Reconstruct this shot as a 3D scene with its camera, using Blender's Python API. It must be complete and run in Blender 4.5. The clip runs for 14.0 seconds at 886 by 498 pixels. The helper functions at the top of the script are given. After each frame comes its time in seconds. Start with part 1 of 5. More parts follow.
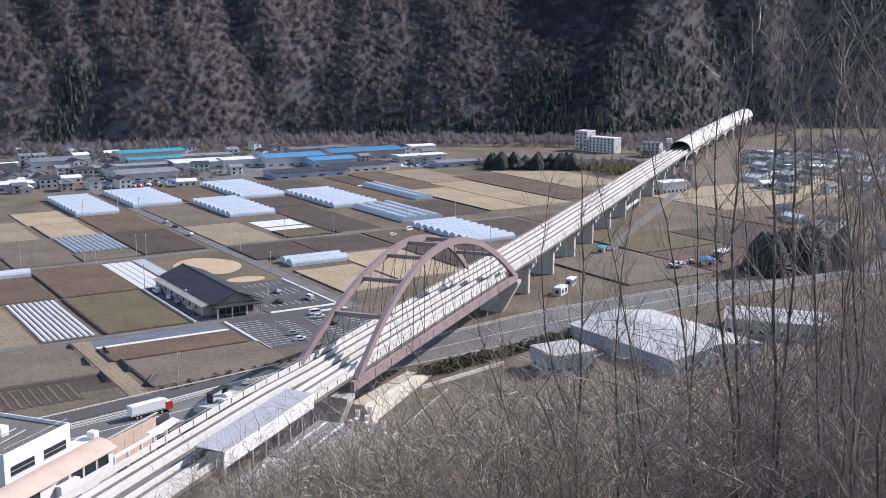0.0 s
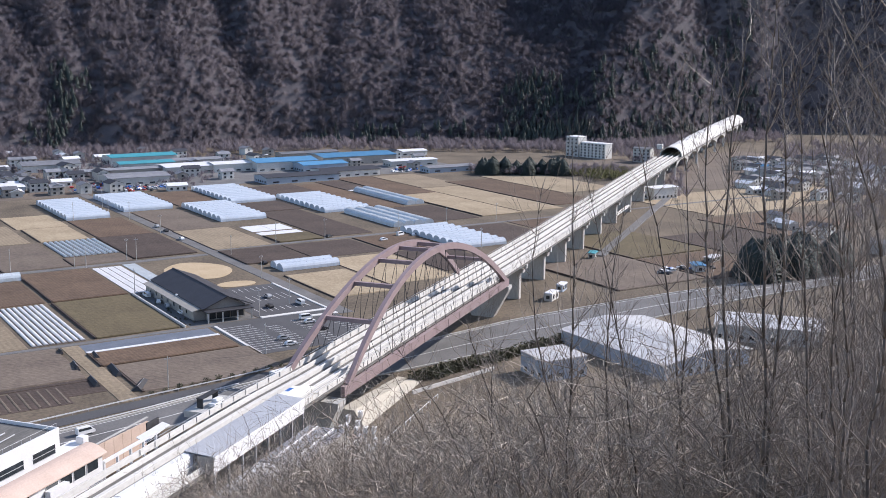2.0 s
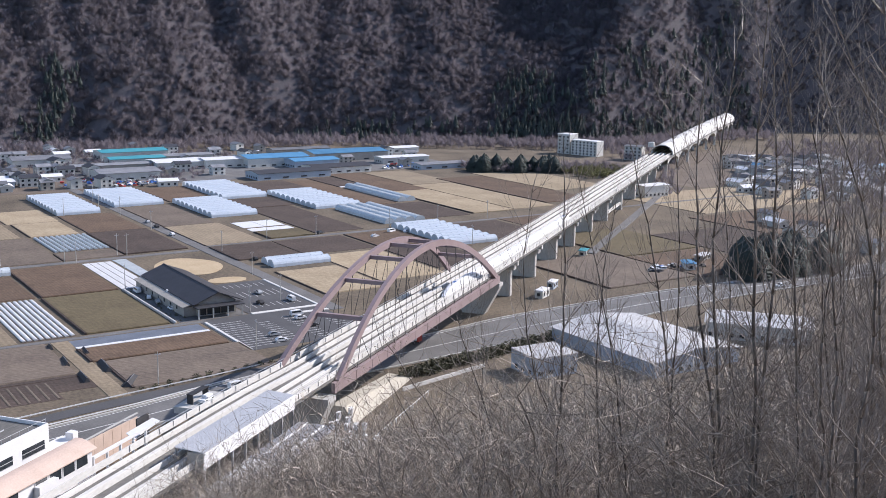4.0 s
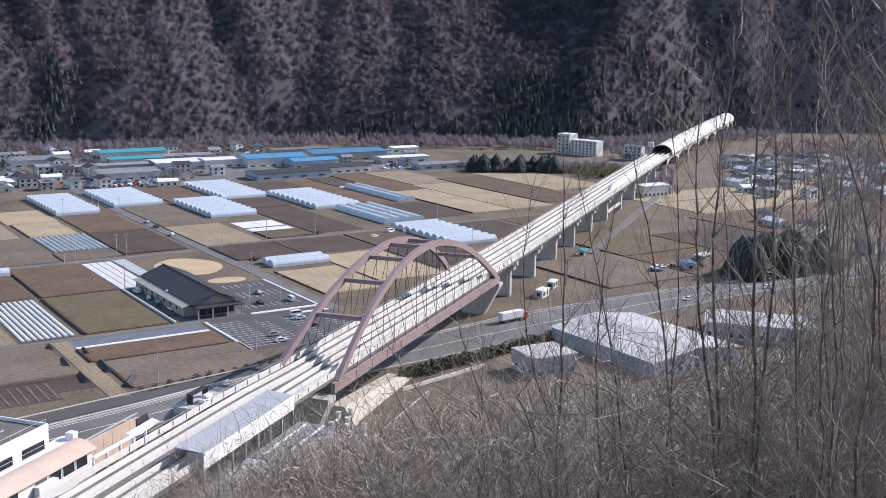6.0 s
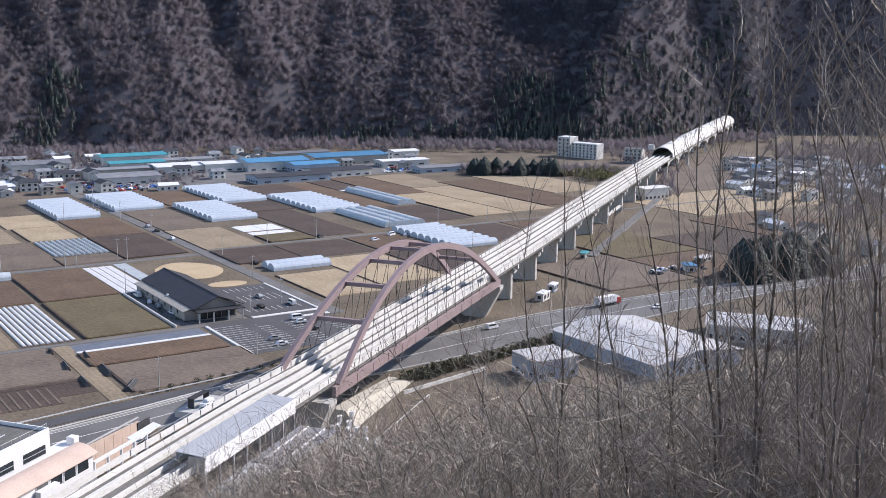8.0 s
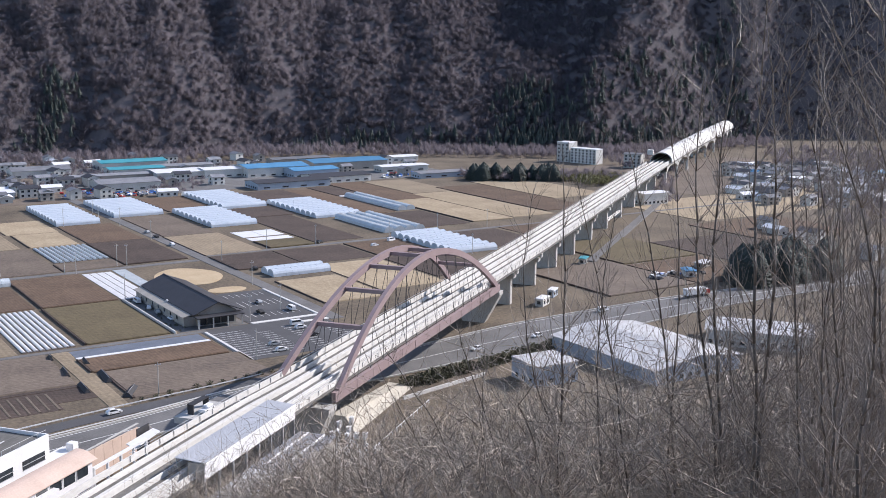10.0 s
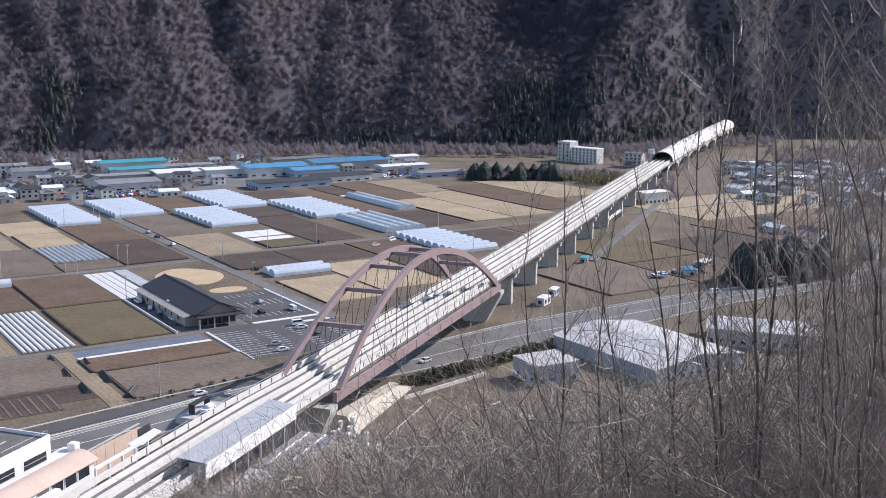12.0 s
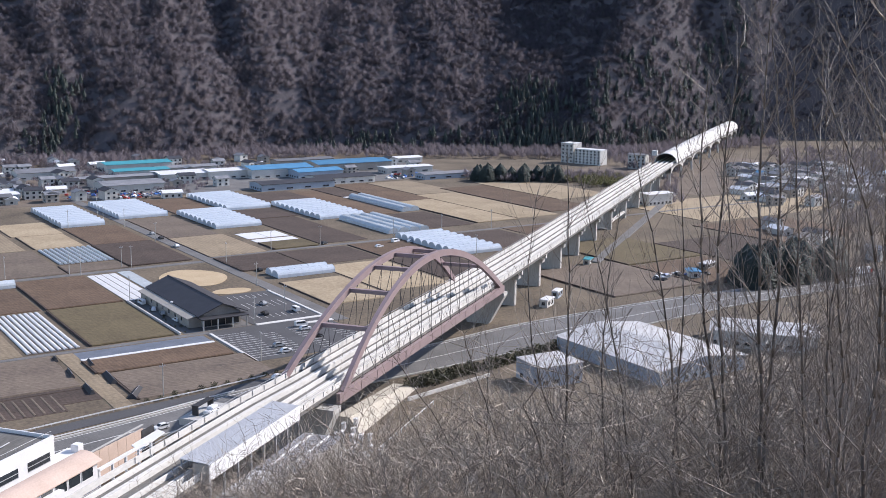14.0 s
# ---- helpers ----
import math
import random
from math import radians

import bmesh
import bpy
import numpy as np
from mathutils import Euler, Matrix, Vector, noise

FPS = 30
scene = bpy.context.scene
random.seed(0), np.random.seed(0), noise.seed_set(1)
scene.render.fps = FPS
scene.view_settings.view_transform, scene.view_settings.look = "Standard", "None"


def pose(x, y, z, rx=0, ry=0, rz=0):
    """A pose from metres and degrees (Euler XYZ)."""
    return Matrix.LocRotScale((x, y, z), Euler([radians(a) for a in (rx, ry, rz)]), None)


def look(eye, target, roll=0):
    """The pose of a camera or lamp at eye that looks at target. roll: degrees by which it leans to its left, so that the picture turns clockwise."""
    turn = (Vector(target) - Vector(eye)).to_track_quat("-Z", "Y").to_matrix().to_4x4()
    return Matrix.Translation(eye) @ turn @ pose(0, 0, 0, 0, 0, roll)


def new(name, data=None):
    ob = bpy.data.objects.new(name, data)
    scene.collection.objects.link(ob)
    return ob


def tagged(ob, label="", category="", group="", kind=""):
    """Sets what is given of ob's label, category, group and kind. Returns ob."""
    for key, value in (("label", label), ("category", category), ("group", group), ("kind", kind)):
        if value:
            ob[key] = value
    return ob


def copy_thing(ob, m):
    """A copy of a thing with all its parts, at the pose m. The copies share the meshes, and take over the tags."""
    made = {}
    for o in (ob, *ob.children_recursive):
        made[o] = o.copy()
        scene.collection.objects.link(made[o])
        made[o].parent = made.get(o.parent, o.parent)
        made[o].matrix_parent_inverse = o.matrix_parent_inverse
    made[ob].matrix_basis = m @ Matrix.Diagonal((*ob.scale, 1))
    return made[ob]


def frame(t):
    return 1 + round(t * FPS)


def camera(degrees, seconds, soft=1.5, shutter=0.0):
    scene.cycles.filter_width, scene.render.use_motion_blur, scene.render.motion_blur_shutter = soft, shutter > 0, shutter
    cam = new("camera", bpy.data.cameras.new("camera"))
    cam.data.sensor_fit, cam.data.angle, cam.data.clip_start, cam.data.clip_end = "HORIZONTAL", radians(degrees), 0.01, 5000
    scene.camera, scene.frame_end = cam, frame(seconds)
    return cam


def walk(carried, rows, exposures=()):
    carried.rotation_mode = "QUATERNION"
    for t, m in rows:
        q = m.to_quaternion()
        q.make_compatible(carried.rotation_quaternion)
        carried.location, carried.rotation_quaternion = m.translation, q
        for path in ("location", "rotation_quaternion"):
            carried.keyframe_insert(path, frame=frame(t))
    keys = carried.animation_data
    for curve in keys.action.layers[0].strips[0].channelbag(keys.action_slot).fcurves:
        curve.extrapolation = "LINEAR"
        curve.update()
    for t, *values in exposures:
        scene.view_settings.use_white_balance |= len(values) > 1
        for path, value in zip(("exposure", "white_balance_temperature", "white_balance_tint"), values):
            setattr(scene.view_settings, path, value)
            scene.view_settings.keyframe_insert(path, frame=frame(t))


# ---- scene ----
# camera on the hillside, turning a little in the hand
EYE_Z = 100.0
cam = camera(42.81, 14.0, soft=0.8)


def aim(t, pitch, roll, head):
    f = Vector((math.sin(radians(head)) * math.cos(radians(pitch)), math.cos(radians(head)) * math.cos(radians(pitch)), -math.sin(radians(pitch))))
    eye = Vector((0, 0, EYE_Z))
    return t, look(eye, eye + f * 100, -roll)


walk(cam, [aim(*row) for row in (
    (0, 11.120, -0.370, 32.470),
    (0.5, 11.007, -0.314, 32.547),
    (1, 10.891, -0.334, 32.647),
    (1.5, 10.834, -0.350, 32.786),
    (2, 10.858, -0.605, 32.930),
    (2.5, 10.931, -0.808, 33.080),
    (3, 10.990, -0.960, 33.282),
    (5.5, 11.009, -0.924, 33.435),
    (6, 11.011, -0.910, 33.407),
    (6.5, 10.962, -1.004, 33.419),
    (7, 10.957, -0.964, 33.419),
    (7.5, 10.911, -0.778, 33.389),
    (8, 10.846, -0.737, 33.369),
    (10.5, 10.555, -0.624, 33.409),
    (11, 10.588, -0.579, 33.403),
    (11.5, 10.613, -0.537, 33.400),
    (12, 10.591, -0.531, 33.346),
    (12.5, 10.571, -0.517, 33.286),
    (13, 10.533, -0.482, 33.248),
    (13.5, 10.528, -0.495, 33.207),
    (14, 10.519, -0.525, 33.168),
)], exposures=((0.0, 0.42, 6400, 16), (14.0, 0.42, 6400, 16)))

# ---- light: clear winter day, sun low from the east side of the valley ----
SUN_EL, SUN_HEAD = 34.0, 96.0
world = bpy.data.worlds.new("sky")
scene.world = world
world.use_nodes = True
wn = world.node_tree.nodes
sky = wn.new("ShaderNodeTexSky")
sky.sky_type, sky.sun_disc = "NISHITA", False
sky.sun_elevation, sky.sun_rotation = radians(SUN_EL), radians(SUN_HEAD)
sky.air_density, sky.dust_density, sky.ozone_density = 1.0, 0.6, 1.5
wn["Background"].inputs["Strength"].default_value = 0.15
world.node_tree.links.new(sky.outputs[0], wn["Background"].inputs["Color"])
sun = new("sun", bpy.data.lights.new("sun", "SUN"))
sun.data.energy, sun.data.angle, sun.data.color = 4.3, radians(0.53), (1.0, 0.955, 0.9)
sh, se = radians(SUN_HEAD), radians(SUN_EL)
sun.matrix_world = look(Vector((math.sin(sh) * math.cos(se), math.cos(sh) * math.cos(se), math.sin(se))) * 500, (0, 0, 0))
sun.name = "sun_lamp"

# ---- materials ----


def ramp_mat(name, dark, light, scale=1.0, rough=0.9, metal=0.0, bump=0.0, fine=8.0, detail=6.0, stretch=(1, 1, 1), per_object=0.0, mix=0.5):
    """A surface with variation at two scales: stains (scale) and grain (scale x fine), in world metres."""
    m = bpy.data.materials.new(name)
    m.use_nodes = True
    nt = m.node_tree
    n, l = nt.nodes, nt.links
    b = n["Principled BSDF"]
    b.inputs["Roughness"].default_value, b.inputs["Metallic"].default_value = rough, metal
    co = n.new("ShaderNodeTexCoord")
    mp = n.new("ShaderNodeMapping")
    mp.inputs["Scale"].default_value = stretch
    l.new(co.outputs["Object"], mp.inputs[0])
    a, f = n.new("ShaderNodeTexNoise"), n.new("ShaderNodeTexNoise")
    a.inputs["Scale"].default_value, a.inputs["Detail"].default_value = scale, detail
    f.inputs["Scale"].default_value, f.inputs["Detail"].default_value = scale * fine, 4
    for q in (a, f):
        l.new(mp.outputs[0], q.inputs["Vector"])
    mx = n.new("ShaderNodeMix")
    mx.data_type = "FLOAT"
    mx.inputs[0].default_value = mix
    l.new(a.outputs[0], mx.inputs[2]), l.new(f.outputs[0], mx.inputs[3])
    r = n.new("ShaderNodeValToRGB")
    r.color_ramp.elements[0].position, r.color_ramp.elements[1].position = 0.32, 0.68
    r.color_ramp.elements[0].color, r.color_ramp.elements[1].color = (*dark, 1), (*light, 1)
    l.new(mx.outputs[0], r.inputs[0])
    out = r.outputs[0]
    if per_object:
        oi, hs = n.new("ShaderNodeObjectInfo"), n.new("ShaderNodeHueSaturation")
        mr = n.new("ShaderNodeMapRange")
        mr.inputs[3].default_value, mr.inputs[4].default_value = 1 - per_object, 1 + per_object
        l.new(oi.outputs["Random"], mr.inputs[0]), l.new(mr.outputs[0], hs.inputs["Value"]), l.new(out, hs.inputs["Color"])
        out = hs.outputs[0]
    l.new(out, b.inputs["Base Color"])
    if bump:
        bp = n.new("ShaderNodeBump")
        bp.inputs["Strength"].default_value, bp.inputs["Distance"].default_value = bump, 0.3 / scale / fine
        l.new(f.outputs[0], bp.inputs["Height"]), l.new(bp.outputs[0], b.inputs["Normal"])
    return m


def furrow_mat(name, dark, light, across=0, pitch=1.2, amount=0.16, scale=0.05):
    """Tilled soil: rows of the given pitch along one axis over patchy ground."""
    m = ramp_mat(name, dark, light, scale, 0.95, bump=0.5, fine=14, per_object=0.1)
    nt = m.node_tree
    n, l = nt.nodes, nt.links
    b = n["Principled BSDF"]
    co = n.new("ShaderNodeTexCoord")
    w = n.new("ShaderNodeTexWave")
    w.bands_direction = "X" if across == 0 else "Y"
    w.inputs["Scale"].default_value = 0.314 / pitch
    w.inputs["Distortion"].default_value, w.inputs["Detail"].default_value, w.inputs["Detail Scale"].default_value = 1.4, 3, 0.6
    l.new(co.outputs["Object"], w.inputs["Vector"])
    mr = n.new("ShaderNodeMapRange")
    mr.inputs[3].default_value, mr.inputs[4].default_value = 1 - amount, 1.0
    l.new(w.outputs["Fac"], mr.inputs[0])
    mul = n.new("ShaderNodeMix")
    mul.data_type, mul.blend_type = "RGBA", "MULTIPLY"
    mul.inputs[0].default_value = 1
    l.new(b.inputs["Base Color"].links[0].from_socket, mul.inputs[6])
    l.new(mr.outputs[0], mul.inputs[7])
    l.new(mul.outputs[2], b.inputs["Base Color"])
    return m


M = {
    "soil_brown": furrow_mat("soil_brown", (0.085, 0.055, 0.036), (0.175, 0.115, 0.075)),
    "soil_dark": furrow_mat("soil_dark", (0.045, 0.032, 0.027), (0.105, 0.075, 0.06)),
    "soil_grey": furrow_mat("soil_grey", (0.11, 0.085, 0.068), (0.22, 0.175, 0.135), across=1, pitch=1.6),
    "stubble": furrow_mat("stubble", (0.26, 0.2, 0.125), (0.46, 0.37, 0.25), across=1, pitch=2.0, amount=0.1),
    "straw": furrow_mat("straw", (0.19, 0.15, 0.1), (0.34, 0.27, 0.185), pitch=1.8, amount=0.12),
    "mortar": ramp_mat("sprayed_mortar", (0.4, 0.37, 0.31), (0.58, 0.54, 0.46), 0.3, 0.9, fine=8, bump=0.4),
    "sand": ramp_mat("sand", (0.4, 0.3, 0.18), (0.52, 0.41, 0.27), 0.12, 0.95, fine=12, bump=0.2),
    "olive": furrow_mat("olive", (0.085, 0.066, 0.036), (0.145, 0.115, 0.062), pitch=1.5, amount=0.08),
    "ground": ramp_mat("ground_dry_grass", (0.06, 0.047, 0.033), (0.2, 0.158, 0.11), 0.04, 0.95, fine=20, bump=0.4),
    "litter": ramp_mat("leaf_litter", (0.085, 0.067, 0.051), (0.27, 0.214, 0.16), 0.15, 0.95, fine=14, bump=0.7),
    "asphalt": ramp_mat("asphalt", (0.095, 0.093, 0.092), (0.2, 0.195, 0.19), 0.09, 0.85, fine=30, bump=0.1),
    "asphalt_dark": ramp_mat("asphalt_dark", (0.06, 0.06, 0.064), (0.1, 0.1, 0.105), 0.1, 0.85, fine=30, bump=0.1),
}
M.update({
    "concrete": ramp_mat("concrete", (0.38, 0.37, 0.35), (0.55, 0.54, 0.51), 0.12, 0.85, fine=16, bump=0.1, stretch=(1, 1, 0.3)),
    "concrete_white": ramp_mat("concrete_white", (0.55, 0.54, 0.51), (0.73, 0.72, 0.69), 0.2, 0.75, fine=10, bump=0.08, stretch=(0.4, 1, 1)),
    "guide_floor": ramp_mat("guideway_floor", (0.1, 0.097, 0.09), (0.2, 0.193, 0.178), 0.2, 0.85, fine=10, bump=0.1, stretch=(0.3, 1, 1)),
    "steel_mauve": ramp_mat("steel_mauve_paint", (0.25, 0.187, 0.19), (0.31, 0.237, 0.24), 0.25, 0.5, fine=14, bump=0.03),
    "white_paint": ramp_mat("white_paint", (0.72, 0.73, 0.74), (0.82, 0.82, 0.82), 0.3, 0.5, fine=10),
    "line_paint": ramp_mat("line_paint", (0.6, 0.6, 0.58), (0.8, 0.8, 0.78), 0.8, 0.7, fine=10),
    "film_plastic": ramp_mat("film_plastic", (0.44, 0.5, 0.57), (0.58, 0.635, 0.69), 0.15, 0.28, fine=10),
    "film_white": ramp_mat("film_white", (0.6, 0.6, 0.6), (0.8, 0.8, 0.79), 0.2, 0.4, fine=10),
    "film_grey": ramp_mat("film_grey", (0.42, 0.47, 0.5), (0.62, 0.67, 0.7), 0.2, 0.25, fine=8),
    "roof_dark": ramp_mat("roof_dark", (0.035, 0.035, 0.04), (0.065, 0.065, 0.072), 0.25, 0.5, fine=10),
    "roof_blue": ramp_mat("roof_blue", (0.06, 0.2, 0.36), (0.1, 0.28, 0.46), 0.15, 0.45, fine=10, per_object=0.15),
    "roof_teal": ramp_mat("roof_teal", (0.04, 0.27, 0.33), (0.08, 0.36, 0.42), 0.15, 0.45, fine=10),
    "roof_grey": ramp_mat("roof_grey", (0.13, 0.135, 0.15), (0.26, 0.265, 0.28), 0.2, 0.6, fine=10, per_object=0.3),
    "roof_white": ramp_mat("roof_white", (0.66, 0.67, 0.69), (0.8, 0.8, 0.81), 0.2, 0.5, fine=10),
    "roof_zinc": ramp_mat("roof_zinc", (0.34, 0.34, 0.34), (0.66, 0.66, 0.66), 0.16, 0.55, fine=8, stretch=(0.5, 1, 1)),
})
M.update({
    "wall_pale": ramp_mat("wall_pale", (0.5, 0.49, 0.46), (0.68, 0.67, 0.63), 0.25, 0.8, fine=10, per_object=0.2),
    "wall_blue": ramp_mat("wall_blue_grey", (0.3, 0.36, 0.44), (0.42, 0.48, 0.55), 0.2, 0.6, fine=10),
    "wall_tan": ramp_mat("wall_tan", (0.3, 0.28, 0.25), (0.42, 0.39, 0.35), 0.25, 0.8, fine=10),
    "glass": ramp_mat("window_glass", (0.02, 0.025, 0.03), (0.05, 0.06, 0.07), 0.3, 0.12, fine=4),
    "dark": ramp_mat("dark_metal", (0.02, 0.02, 0.022), (0.045, 0.045, 0.05), 0.5, 0.6, fine=6),
    "grey_metal": ramp_mat("grey_metal", (0.3, 0.31, 0.33), (0.42, 0.43, 0.45), 0.4, 0.45, fine=10),
    "roof_corr": ramp_mat("corrugated_sheet", (0.46, 0.465, 0.48), (0.58, 0.585, 0.595), 0.3, 0.5, fine=8),
    "mulch_blue": ramp_mat("mulch_film", (0.1, 0.12, 0.15), (0.2, 0.22, 0.26), 0.2, 0.5, fine=12),
    "brick_pink": ramp_mat("pale_pink_roof", (0.5, 0.38, 0.31), (0.64, 0.5, 0.42), 0.3, 0.8, fine=10),
    "bark": ramp_mat("bark", (0.05, 0.04, 0.033), (0.22, 0.185, 0.155), 4.0, 0.85, fine=6, bump=0.4, stretch=(1, 1, 0.2)),
    "twig": ramp_mat("twig", (0.14, 0.113, 0.086), (0.7, 0.6, 0.48), 0.9, 0.55, fine=9),
    # darker copy of twig: the shade among the right-hand brush is in its colour
    "shaded_twig": ramp_mat("shaded_twig", (0.065, 0.051, 0.04), (0.3, 0.243, 0.19), 0.9, 0.6, fine=9),
    "branch": ramp_mat("branch", (0.08, 0.064, 0.052), (0.38, 0.315, 0.26), 2.0, 0.5, fine=7),
    # distant twigs: the mauve-blue in this colour stands in for haze
    "hazed_twig": ramp_mat("hazed_twigs", (0.185, 0.168, 0.196), (0.28, 0.25, 0.278), 0.014, 0.9, fine=9),
    "conifer": ramp_mat("conifer", (0.028, 0.038, 0.034), (0.068, 0.084, 0.07), 0.05, 0.8, fine=20),
    "shrub": ramp_mat("shrub", (0.05, 0.055, 0.03), (0.13, 0.12, 0.07), 0.3, 0.85, fine=12),
    "red": ramp_mat("red_paint", (0.35, 0.03, 0.025), (0.45, 0.05, 0.04), 0.6, 0.35, fine=6),
    "blue_paint": ramp_mat("blue_paint", (0.03, 0.12, 0.4), (0.05, 0.17, 0.5), 0.6, 0.35, fine=6),
    "rubber": ramp_mat("rubber", (0.012, 0.012, 0.012), (0.03, 0.03, 0.03), 2, 0.8, fine=6),
    "car_grey": ramp_mat("car_silver", (0.38, 0.39, 0.4), (0.48, 0.49, 0.5), 0.5, 0.25, fine=4),
})

# ---- mesh helpers ----


def let_through(m, share=0.5):
    """Fine twigs pass on part of the light that falls on their far side."""
    n, l = m.node_tree.nodes, m.node_tree.links
    b, out = n["Principled BSDF"], n["Material Output"]
    tr, mx = n.new("ShaderNodeBsdfTranslucent"), n.new("ShaderNodeMixShader")
    l.new(b.inputs["Base Color"].links[0].from_socket, tr.inputs["Color"])
    mx.inputs[0].default_value = share
    l.new(b.outputs[0], mx.inputs[1]), l.new(tr.outputs[0], mx.inputs[2]), l.new(mx.outputs[0], out.inputs["Surface"])


let_through(M["hazed_twig"])


class Mesh:
    """Collects solids of one mesh."""

    def __init__(self):
        self.v, self.f = [], []

    def add(self, verts, faces):
        k = len(self.v)
        self.v.extend(verts)
        self.f.extend([tuple(i + k for i in q) for q in faces])
        return self

    def box(self, x0, x1, y0, y1, z0, z1, m=None, b=0.0):
        """A box; b bevels its upright edges and top rim."""
        if b:
            ring = [(x0 + b, y0), (x1 - b, y0), (x1, y0 + b), (x1, y1 - b), (x1 - b, y1), (x0 + b, y1), (x0, y1 - b), (x0, y0 + b)]
            cx, cy = (x0 + x1) / 2, (y0 + y1) / 2
            kx, ky = 1 - 2 * b / (x1 - x0), 1 - 2 * b / (y1 - y0)
            vs = [(x, y, z0) for x, y in ring] + [(x, y, z1 - b) for x, y in ring] + [(cx + (x - cx) * kx, cy + (y - cy) * ky, z1) for x, y in ring]
            fs = [tuple(range(7, -1, -1)), tuple(range(16, 24))]
            for i in range(8):
                j = (i + 1) % 8
                fs += [(i, j, 8 + j, 8 + i), (8 + i, 8 + j, 16 + j, 16 + i)]
        else:
            vs = [(x, y, z) for z in (z0, z1) for y in (y0, y1) for x in (x0, x1)]
            fs = [(0, 2, 3, 1), (4, 5, 7, 6), (0, 1, 5, 4), (2, 6, 7, 3), (0, 4, 6, 2), (1, 3, 7, 5)]
        if m:
            vs = [tuple(m @ Vector(p)) for p in vs]
        return self.add(vs, fs)

    def sweep(self, section, stations):
        """Sweep a closed section (y, z) along stations: functions or (x, dy, dz) offsets on the x axis."""
        k, n = len(section), len(stations)
        vs = [(x, y + dy, z + dz) for x, dy, dz in stations for y, z in section]
        fs = [tuple(range(k - 1, -1, -1)), tuple(range((n - 1) * k, n * k))]
        for i in range(n - 1):
            for j in range(k):
                a, c = i * k + j, i * k + (j + 1) % k
                fs.append((a, c, c + k, a + k))
        return self.add(vs, fs)

    def rod(self, p, q, r0, r1=None, n=6):
        r1 = r0 if r1 is None else r1
        p, q = Vector(p), Vector(q)
        d = (q - p).normalized()
        s = d.cross(Vector((0, 0, 1)) if abs(d.z) < 0.9 else Vector((1, 0, 0))).normalized()
        t = d.cross(s)
        vs = []
        for c, r in ((p, r0), (q, r1)):
            for i in range(n):
                a = 2 * math.pi * i / n
                vs.append(tuple(c + (s * math.cos(a) + t * math.sin(a)) * r))
        fs = [(i, (i + 1) % n, n + (i + 1) % n, n + i) for i in range(n)]
        return self.add(vs, fs + [tuple(range(n - 1, -1, -1)), tuple(range(n, 2 * n))])

    def gable(self, x0, x1, y0, y1, z0, zr, over=0.4, t=0.25):
        """A pitched roof slab pair, ridge along x."""
        ym = (y0 + y1) / 2
        for ya, s in ((y0 - over, 1), (y1 + over, -1)):
            zs = z0 - over * (zr - z0) / (ym - y0)
            vs = [(x, y, z + dz) for x in (x0 - over, x1 + over) for y, z in ((ya, zs), (ym, zr)) for dz in (0, t)]
            self.add(vs, [(0, 2, 3, 1), (4, 5, 7, 6), (1, 3, 7, 5), (0, 4, 6, 2), (0, 1, 5, 4), (2, 6, 7, 3)])
        return self

    def data(self, name, smooth=False):
        me = bpy.data.meshes.new(name)
        me.from_pydata(self.v, [], self.f)
        if smooth:
            me.polygons.foreach_set("use_smooth", [True] * len(me.polygons))
        me.update()
        return me


def solid(name, mesh, material, parent=None, label="", smooth=False, m=None):
    """Links a Mesh (or ready mesh data) as one object, under a thing where parent is given."""
    me = mesh.data(name, smooth) if isinstance(mesh, Mesh) else mesh
    if not me.materials:
        me.materials.append(M[material])
    ob = new(name, me)
    if parent is not None:
        ob.parent = parent
    if m is not None:
        ob.matrix_basis = m
    if label:
        ob["label"] = label
    return ob


def thing(name, m, label, category, group=""):
    ob = new(name)
    ob.empty_display_size = 0.5
    ob.matrix_basis = m
    return tagged(ob, label, category, group)


# ---- plan ----
HEAD0 = radians(32.5)          # the valley is laid out across this heading
FWD, SIDE = Vector((math.sin(HEAD0), math.cos(HEAD0), 0)), Vector((math.cos(HEAD0), -math.sin(HEAD0), 0))
LINE = pose(122.9, 233.5, 0, 0, 0, 90 - 52.5)   # the railway: x along the line, y to its far side


def deck_z(s):
    """Underside of the deck slab: the line falls gently from the lookout side, then runs level."""
    t = min(1.0, max(0.0, (s + 60) / 300))
    return 13.6 + 2.6 * (1 - t * t * (3 - 2 * t))



def bend(s):
    """Sideways offset of the line, which curves gently away beyond the open viaduct."""
    return -9.0 * (max(0.0, s - 420) / 455) ** 2


def smooth_step(a, b, x):
    t = min(1.0, max(0.0, (x - a) / (b - a)))
    return t * t * (3 - 2 * t)


# spurs of the far mountain: bearing of the steep shaded flank, its lean up the slope, its width, the run of the sunny flank, height
SPURS = (
    (-0.415, -0.15, 30, 60, 9),
    (-0.338, -0.20, 26, 50, 9),
    (-0.298, -0.10, 24, 110, 12),
    (-0.232, -0.10, 24, 60, 5),
    (-0.160, -0.20, 30, 110, 19),
    (-0.085, 0.12, 32, 60, 12),
    (-0.020, 0.05, 26, 90, 7),
    (0.150, 0.30, 54, 220, 22),
    (0.262, 0.15, 84, 150, 42),
    (0.372, 0.10, 60, 120, 32),
)


def mountain_foot(lat):
    """Distance ahead at which the valley floor ends."""
    return float(np.interp(lat, (-420, -337, -259, -159, -71, 60, 153, 230, 298, 420), (905, 925, 940, 1000, 1030, 1030, 1030, 1085, 1138, 1190)))


